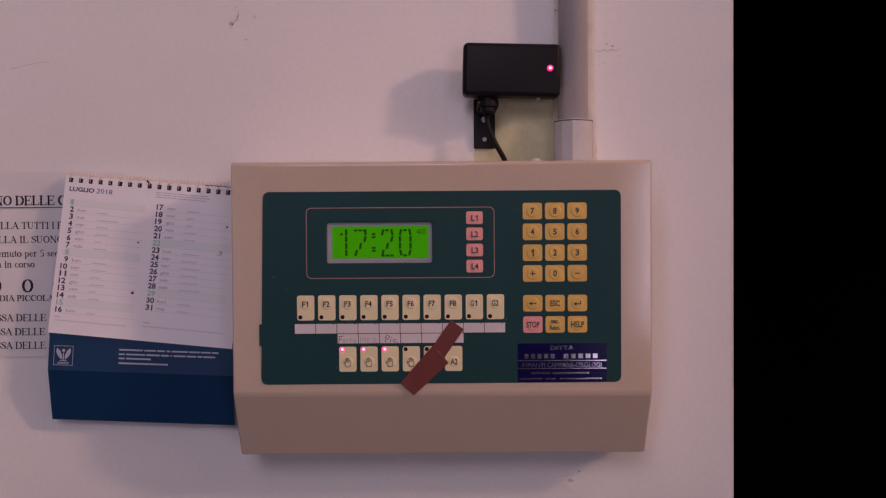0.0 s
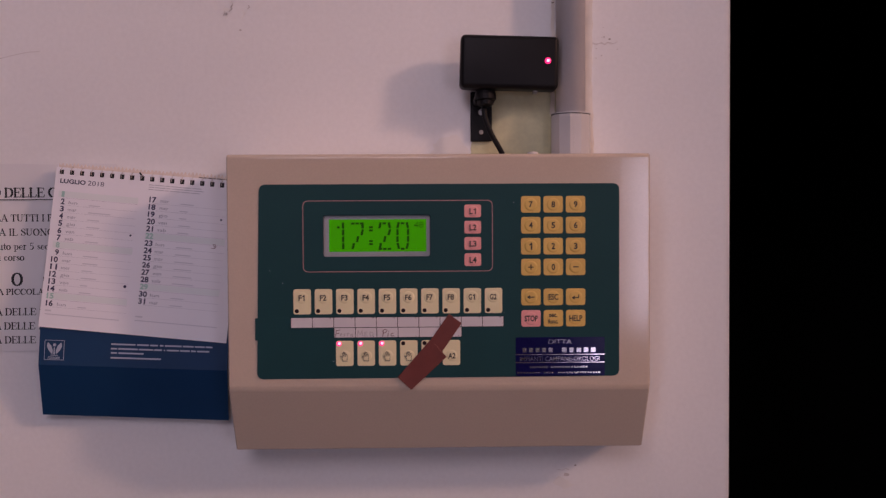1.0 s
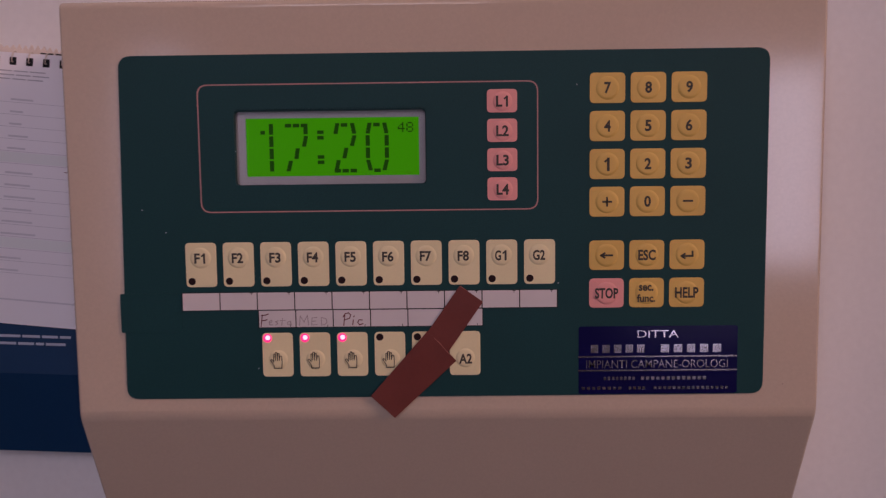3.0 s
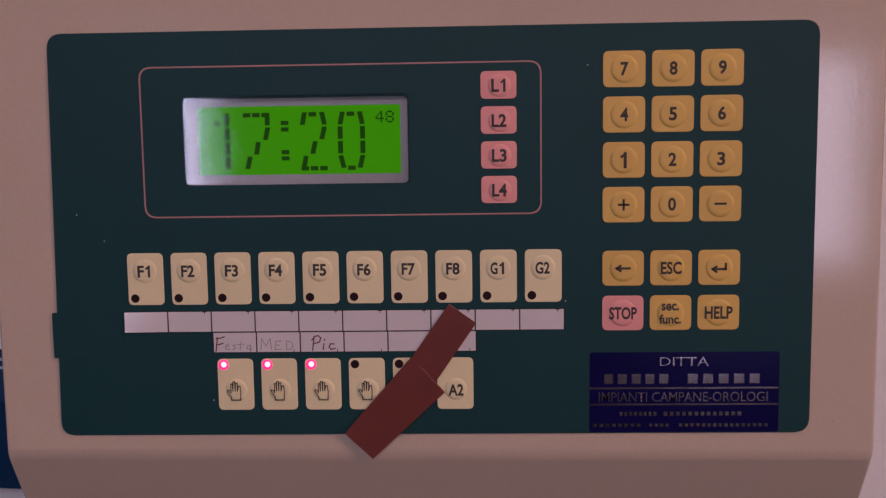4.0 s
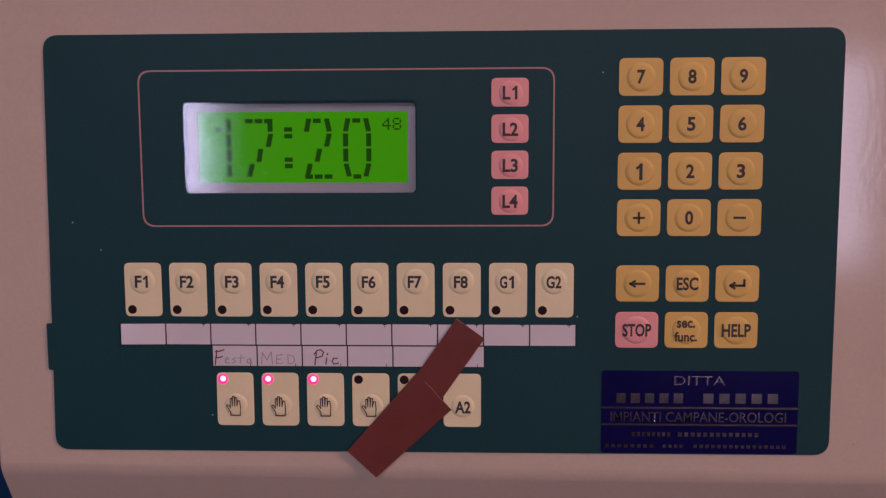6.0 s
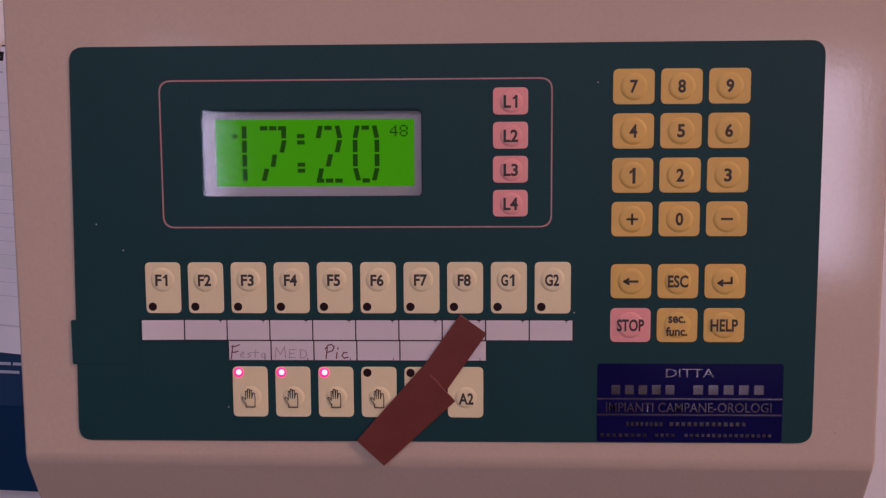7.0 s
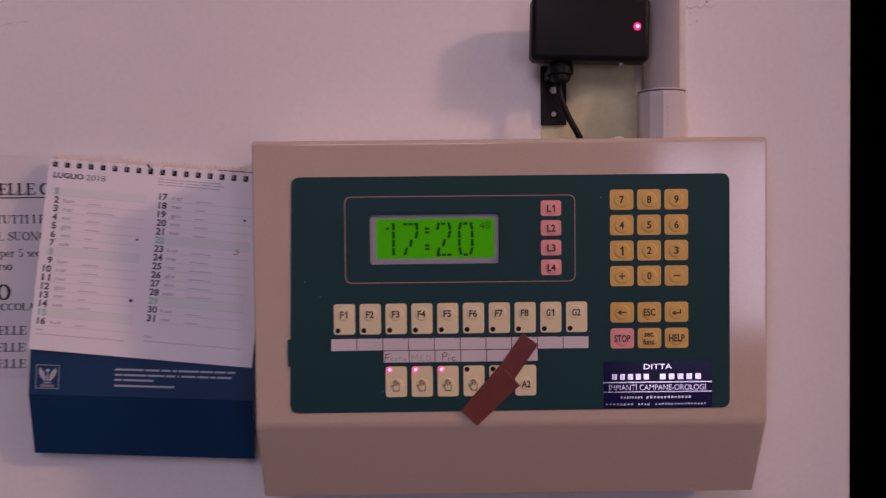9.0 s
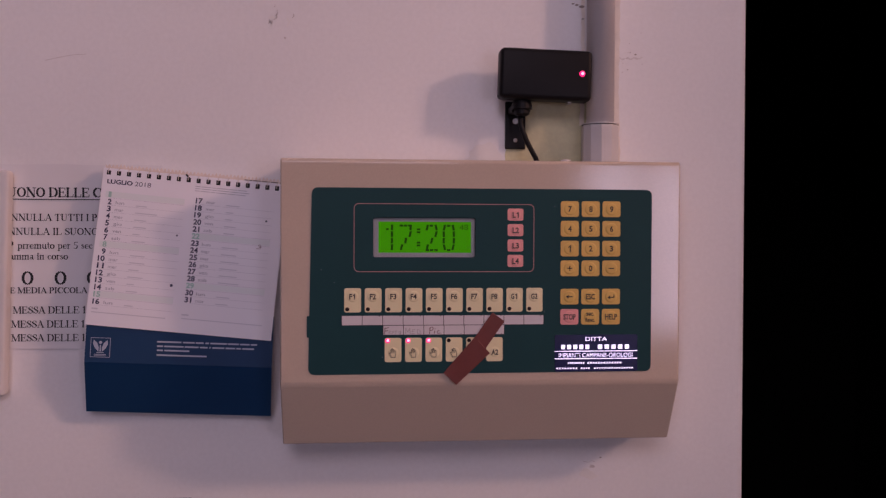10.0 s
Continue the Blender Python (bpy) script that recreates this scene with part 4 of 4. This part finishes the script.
housing = part("housing", box_bm(0.0164, 0.0970, 0.0365, 0.0560, 1.6276, 1.6713, 0.0042, 5, turn=tilt), M_BLACK, receiver, "black plastic housing", True)
part("indicator", disc(87.9, 190.2, 2.6, -36.7, -36.2, dome=0.9, segs=20), M_LED, housing, "lit red lamp", True)
part("indicator_core", disc(87.9, 190.2, 1.2, -36.2, -35.3, dome=0.3, segs=16), M_LEDCORE, housing, "glowing centre of the lamp", True)
part("nub", box_bm(0.0765, 0.0805, 0.044, 0.052, 1.6250, 1.6278, 0.0008), M_STEEL, housing)
plate_holes = bmesh.new()
box_bm(0.0262, 0.0444, 0.0690, 0.0728, 1.5878, 1.630, 0.0008, 2, bm=plate_holes)
bracket = part("bracket", plate_holes, M_BLACK, receiver, "black wall bracket")
for z, r in ((1.5955, 1.9), (1.6125, 2.7)):
    part("screw", disc(35.2, (z - Z0) * 1000, r, -69.2, -68.5, segs=18, rim=0.3), M_STEEL, bracket, "steel screw head")
part("arm", box_bm(0.0285, 0.0455, 0.0500, 0.0700, 1.6180, 1.6245, 0.0018, 3), M_BLACK, receiver)
part("knuckle", ring_stack([(0.0050, 1.6150), (0.0068, 1.6165), (0.0068, 1.6200), (0.0090, 1.6205), (0.0090, 1.6245), (0.0075, 1.6290)], 24, 0.0375, 0.0500), M_BLACK, receiver, "swivel joint")
part("cable", tube_bm([(0.0365, 0.0535, 1.6160), (0.0375, 0.0500, 1.6050), (0.0425, 0.0500, 1.5920), (0.0500, 0.0520, 1.5790), (0.0545, 0.0550, 1.5695)], 0.0023), M_BLACK, receiver, "thin black cable", True)

# ---- calendar ----
CAL = (-0.3200, 0.0599, 1.5669)
CAL_W, CAL_H, TURN_CAL, LEAN_CAL = 155.0, 133.0, radians(-5.63), 0.078
calendar = thing("wall_calendar", (-0.2550, WALL, 1.356), "spiral-bound tear-off calendar page for July 2018 on a dark blue card", "calendar")


def page_at(u, v, out=0.0):
    """A point of the page: u to the right, v upward from the top edge (so negative), in mm."""
    x = u * math.cos(TURN_CAL) - v * math.sin(TURN_CAL)
    z = u * math.sin(TURN_CAL) + v * math.cos(TURN_CAL)
    curl = 0.5 * (v / CAL_H) ** 2 * (1 - u / CAL_W)
    z += 2.2 * u / CAL_W * max(0.0, 1 + v / 15)
    return Vector((CAL[0] + x / 1000, CAL[1] + v / 1000 * LEAN_CAL - (out + curl) / 1000, CAL[2] + z / 1000))


HOLES, HOLE_P, HOLE_U, HOLE_V = 18, 8.35, 4.6, (-5.6, -2.0)
bm = bmesh.new()
us = [0.0]
for i in range(HOLES):
    us += [HOLE_U + i * HOLE_P - 1.75, HOLE_U + i * HOLE_P + 1.75]
us.append(CAL_W)
vs_ = [0.0, HOLE_V[1], HOLE_V[0]] + [HOLE_V[0] - k * (CAL_H + HOLE_V[0]) / 8 for k in range(1, 9)]
grid = [[bm.verts.new(page_at(u, v)) for u in us] for v in vs_]
for i in range(len(vs_) - 1):
    for j in range(len(us) - 1):
        if i == 1 and j % 2 == 1:
            continue
        bm.faces.new((grid[i][j], grid[i][j + 1], grid[i + 1][j + 1], grid[i + 1][j]))
solid = bmesh.ops.extrude_face_region(bm, geom=bm.faces[:])
bmesh.ops.translate(bm, vec=(0, 0.0005, 0), verts=[v for v in solid["geom"] if isinstance(v, bmesh.types.BMVert)])
page = part("page", bm, M_PAPER, calendar, "white calendar page")
part("page_block", slab(rect(0.8, CAL_W - 1.0, -CAL_H + 2.5, -9.5), -4.2, -0.7, at=page_at), M_PAPER, calendar, "remaining pages")
# black plate stands in for the shade inside the holes
part("binding_shade", slab(rect(1.0, CAL_W - 1.0, -9.4, -1.2), -4.2, -2.6, at=page_at), M_INK, calendar, "black plate giving the shade inside the punched holes")
for i in range(HOLES):
    u = HOLE_U + i * HOLE_P
    part("wire_loop", tube_bm([page_at(u - 0.5, -4.0, -1.2), page_at(u - 0.4, -4.0, 0.4), page_at(u - 0.1, -1.0, 0.7), page_at(u + 0.3, 0.5, 0.2), page_at(u + 0.4, 0.5, -1.8), page_at(u + 0.4, -0.5, -3.8)], 0.0003, 6), M_WIRE, calendar, "pale binding wire", True)
part("back_sheet", slab(rect(-0.5, CAL_W + 0.4, -12.0, 2.2), -5.2, -4.3, at=page_at), M_PAPER, calendar, "white back sheet above the binding")
# frayed stubs of torn-off months along the binding
M_STUB = material("frayed_cream_paper", (0.80, 0.70, 0.62, 1), rough=0.8, tone=0.08, tone_size=120)
teeth = [(0.5 + 1.55 * k, (0.9 if k % 2 else 3.2) + 1.1 * rng.random()) for k in range(99)]
part("torn_stub", slab(teeth + [(CAL_W - 0.5, -3.0), (0.5, -3.0)], -4.2, -3.2, at=page_at), M_STUB, calendar, "frayed paper stubs along the binding")
# shade of the gap above the page, drawn as black dashes
part("binding_gap", bar_bm([(118 + 7.6 * k, 124.4 + 7.6 * k, 0.15, 0.75) for k in range(5)], -0.6, page_at, thick=0.4), M_INK, calendar, "black dashes painted for the shaded gap along the binding")
part("hook", stroke_bm([(HOLE_U + 8 * HOLE_P - 2.2, 0.2), (HOLE_U + 8 * HOLE_P + 0.2, -2.0), (HOLE_U + 8 * HOLE_P, -4.8)], 1.3, 0.4, page_at), M_BLACK, calendar, "dark nail end")

part("month_title", text_bm("LUGLIO", 4.2, 25.3, -13.1, -9.3, 0.12, page_at, bold=0.03), M_NAVYINK, page, "dark navy lettering")
part("month_title", text_bm("2018", 27.2, 40.6, -13.1, -9.3, 0.12, page_at, bold=-0.005), M_NAVYINK, page, "thin navy lettering")
part("small_print", bar_bm([(77.5 + a * w, 77.5 + b * w, -8.5 - 1.8 * k, -8.0 - 1.8 * k) for k, w in enumerate((44.0, 46.0, 43.0)) for a, b in ((0, 0.1), (0.12, 0.3), (0.32, 0.4), (0.42, 0.62), (0.64, 0.8), (0.82, 1))], 0.12, page_at, thick=0.03), M_RULE, page, "grey unreadable small print")
DAYS = ("dom", "lun", "mar", "mer", "gio", "ven", "sab")
ROW_P = 6.047
DROP = {"gio": (-2.5, 0.9), "mar": (-1.7, 0.2), "mer": (-1.7, 0.2), "ven": (-1.7, 0.2)}      # foot and head of the lower-case words
for day in range(1, 32):
    col, r = (0, day - 1) if day <= 16 else (1, day - 17)
    u, v = (4.0, 79.2)[col], (-22.2, -20.0)[col] - ROW_P * r
    sunday = day % 7 == 1
    w = 3.2 if day < 10 else 6.5
    if day in (1, 11, 17, 21, 31, 10, 12, 13, 14, 15, 16, 18, 19):
        w -= 0.8
    if sunday:
        part("row_band", bar_bm([(u, u + 66, v - 2.5, v + 2.6)], 0.06, page_at, thick=0.03), M_MINT, page, "pale mint band")
    part("day_number", text_bm(str(day), u + (2.6 if day < 10 else 0.0), u + (2.6 if day < 10 else 0.0) + w, v - 2.4, v + 2.4, 0.12, page_at, bold=0.03),
         M_MINTINK if sunday else M_NAVYINK, page, "pale green number" if sunday else "navy number")
    if not sunday:
        part("weekday", text_bm(DAYS[(day - 1) % 7], u + 9.2, u + 16.4, v + DROP.get(DAYS[(day - 1) % 7], (-1.7, 0.9))[0], v + DROP.get(DAYS[(day - 1) % 7], (-1.7, 0.9))[1], 0.12, page_at, bold=0.0), M_GREYINK, page, "faded grey weekday")
        part("saint_print", bar_bm([(u + 26, u + 32 + 13 * rng.random(), v - 2.0, v - 1.1)], 0.10, page_at, thick=0.02), M_FAINT, page, "very faint small print")
    part("row_rule", bar_bm([(u + 4.0, u + 66.0, v - 3.05, v - 2.9)], 0.10, page_at, thick=0.02), M_RULE, page)
for u, v, r in ((66.9, -51.3, 0.8), (66.9, -93.9, 1.25), (140.2, -31.6, 0.9)):
    part("moon_mark", disc(u, v, r, 0.05, 0.12, segs=14, at=page_at), M_NAVYINK, page)
part("pen_mark", stroke_bm([(134.6, -55.6), (137.2, -55.8), (138.2, -54.0), (137.4, -52.3), (136.0, -52.6), (136.4, -54.2), (138.0, -54.4)], 0.35, 0.14, page_at), M_PEN, page, "small pen doodle")
part("foot_print", bar_bm([(4, 9, -119.6, -118.4), (4, 65, -122.4, -121.6), (78, 84, -118.2, -117.0), (78, 146, -121.2, -120.4)], 0.12, page_at, thick=0.03), M_FAINT, page, "grey unreadable small print")


# dark blue card that folds back under the page
CARD = (-0.3318, 0.0520, 1.4460)
CARD_A = radians(-2.4)


def card_at(u, v, out=0.0):
    """The card: u to the right, v upward; below the fold it leans back to the wall."""
    x = u * math.cos(CARD_A) - v * math.sin(CARD_A)
    z = u * math.sin(CARD_A) + v * math.cos(CARD_A)
    y = CARD[1] + min(0.0, v) * 0.06 / 1000
    if v < -43:
        y += (-43 - v) * 0.33 / 1000
    return Vector((CARD[0] + x / 1000, y - out / 1000, CARD[2] + z / 1000))


bm = bmesh.new()
cols, rows_ = [0, 38, 76, 114, 155.5], [0, -15, -30, -41, -43, -45, -60, -72, -87.0]
grid = [[bm.verts.new(card_at(u, v)) for u in cols] for v in rows_]
for i in range(len(rows_) - 1):
    for j in range(4):
        bm.faces.new((grid[i][j], grid[i][j + 1], grid[i + 1][j + 1], grid[i + 1][j]))
solid = bmesh.ops.extrude_face_region(bm, geom=bm.faces[:])
bmesh.ops.translate(bm, vec=(0, 0.0016, 0), verts=[v for v in solid["geom"] if isinstance(v, bmesh.types.BMVert)])
card = part("card", bm, M_BLUE, calendar, "dark blue glossy card")
part("card_print", bar_bm([(x0, x1, v - 0.65, v + 0.65) for v, words in ((-24.2, ((59, 79), (80.2, 90), (91, 97.5), (99, 102), (103.2, 117), (118, 127), (128, 136), (137, 142.5))), (-27.9, ((59, 64), (65, 81), (82, 93.5), (94.5, 101), (102.5, 103.5), (105, 115), (116, 124), (125, 129), (130, 140))), (-31.4, ((59, 64), (65.2, 86))), (-35.4, ((59, 100.5),))) for x0, x1 in words], 0.1, card_at, thick=0.03), M_BLUELINE, card, "pale unreadable print")
part("emblem", stroke_bm([(4.6, -22.6), (20.4, -22.6), (20.4, -38.6), (4.6, -38.6)], 0.4, 0.1, card_at, closed=True), M_BLUELINE, card, "pale square emblem")
for side in (-1, 1):
    part("emblem", slab([(12.5 + side * u, v) for u, v in ((5.6, -24.2), (6.2, -27.5), (4.6, -31.0), (1.5, -34.2), (1.2, -31.0), (2.6, -27.0))][::side], 0.02, 0.1, at=card_at), M_BLUELINE, card, "pale wing shape")
part("emblem", disc(12.5, -26.4, 1.3, 0.02, 0.1, segs=14, at=card_at), M_BLUELINE, card, "pale round shape")
part("emblem", slab([(12.1, -28.4), (12.9, -28.4), (13.2, -34.0), (11.8, -34.0)], 0.02, 0.1, at=card_at), M_BLUELINE, card, "pale narrow shape")
part("emblem", bar_bm([(9.5, 15.5, -35.2, -34.6), (7.6, 17.4, -36.7, -36.2), (7.6, 17.4, -37.7, -37.3)], 0.1, card_at, thick=0.03), M_BLUELINE, card, "pale unreadable print")

# ---- printed notice behind the calendar ----
notice = thing("paper_notice", (-0.36, WALL, 1.412), "white printed paper notice in capitals stuck to the wall", "notice")


def notice_at(x, z, out=0.0):
    return Vector((x / 1000, WALL - (0.9 + out + 0.5 * math.sin(x * 0.05 + z * 0.03)) / 1000, 1.4 + z / 1000))


bm = bmesh.new()
cols, rows_ = [-430 + 13 * k for k in range(13)], [11 + 13.25 * k for k in range(13)]
grid = [[bm.verts.new(notice_at(x, z + (0.4 if z > 150 else 0) * math.sin(x * 0.1))) for x in cols] for z in rows_]
for i in range(12):
    for j in range(12):
        bm.faces.new((grid[i][j], grid[i][j + 1], grid[i + 1][j + 1], grid[i + 1][j]))
solid = bmesh.ops.extrude_face_region(bm, geom=bm.faces[:])
bmesh.ops.translate(bm, vec=(0, 0.0003, 0), verts=[v for v in solid["geom"] if isinstance(v, bmesh.types.BMVert)])
sheet = part("sheet", bm, M_SHEET, notice, "white paper sheet")


def nx(p):
    return -402.6 + (p - 15) * 0.469


for body, p0, p1, zc, h, bold in (
        ("SUONO DELLE C", 1, 180, 146.0, 7.8, 0.035), ("ANNULLA TUTTI I P", 7, 172, 124.5, 5.8, 0.008), ("ANNULLA IL SUONO", 2, 174, 112.4, 5.8, 0.008),
        ("P", 13, 24, 100.4, 6.4, 0.03), ("prremuto per 5 sec", 31, 164, 100.5, 5.7, 0.008), ("amma in corso", 17, 120, 91.2, 5.6, 0.008),
        ("O", 38, 59, 72.4, 10.8, 0.03), ("O", 96, 117, 72.4, 10.8, 0.03), ("O", 153, 174, 72.4, 10.8, 0.03),
        ("E MEDIA PICCOLA M", 17, 172, 61.8, 4.8, 0.03), ("MESSA DELLE 1", 22, 152, 44.9, 5.9, 0.008), ("MESSA DELLE 1", 19, 150, 32.8, 5.9, 0.008), ("MESSA DELLE 18", 19, 160, 21.0, 5.9, 0.008)):
    part("print_line", serif_bm(body, nx(p0), nx(p1), zc - h / 2, zc + h / 2, 0.15, notice_at, weight=1.3 + 9 * bold), M_INK, sheet, "black printed lettering")
part("print_rule", bar_bm([(nx(2), nx(180), 139.6, 140.3)], 0.15, notice_at, thick=0.03), M_INK, sheet)

# ---- white cover strip over the notice's edge, dark box below ----
cover = thing("plastic_cover", (-0.44, WALL, 1.372), "white plastic cover plate beside the paper notice", "cover plate")
tilt = Matrix.Translation((-0.40, 0, 1.467)) @ pose(0, 0, 0, 0, 1.5, 0) @ Matrix.Translation((0.40, 0, -1.467))
part("plate", box_bm(-0.48, -0.4003, 0.0600, 0.0728, 1.3725, 1.5640, 0.003, 3, turn=tilt), M_WHITE, cover, "rounded white plastic plate")
dark = thing("dark_box", (-0.29, WALL, 1.20), "small black box on the wall below the calendar", "box")
part("body", box_bm(-0.326, -0.2483, 0.048, 0.0728, 1.200, 1.2800, 0.0015, 2), M_BLACK, dark, "black plastic body")

# ---- pendant bulb ----
lamp = thing("pendant_lamp", (LAMP[0], LAMP[1], T), "bare lit bulb on a black cord from the ceiling", "lamp")
part("cord", ring_stack([(0.003, T - 0.001), (0.003, LAMP[2] + 0.11)], 10, LAMP[0], LAMP[1]), M_BLACK, lamp, "thin black cord")
part("socket", ring_stack([(0.010, LAMP[2] + 0.12), (0.019, LAMP[2] + 0.10), (0.019, LAMP[2] + 0.055)], 20, LAMP[0], LAMP[1]), M_BLACK, lamp, "black bulb holder")
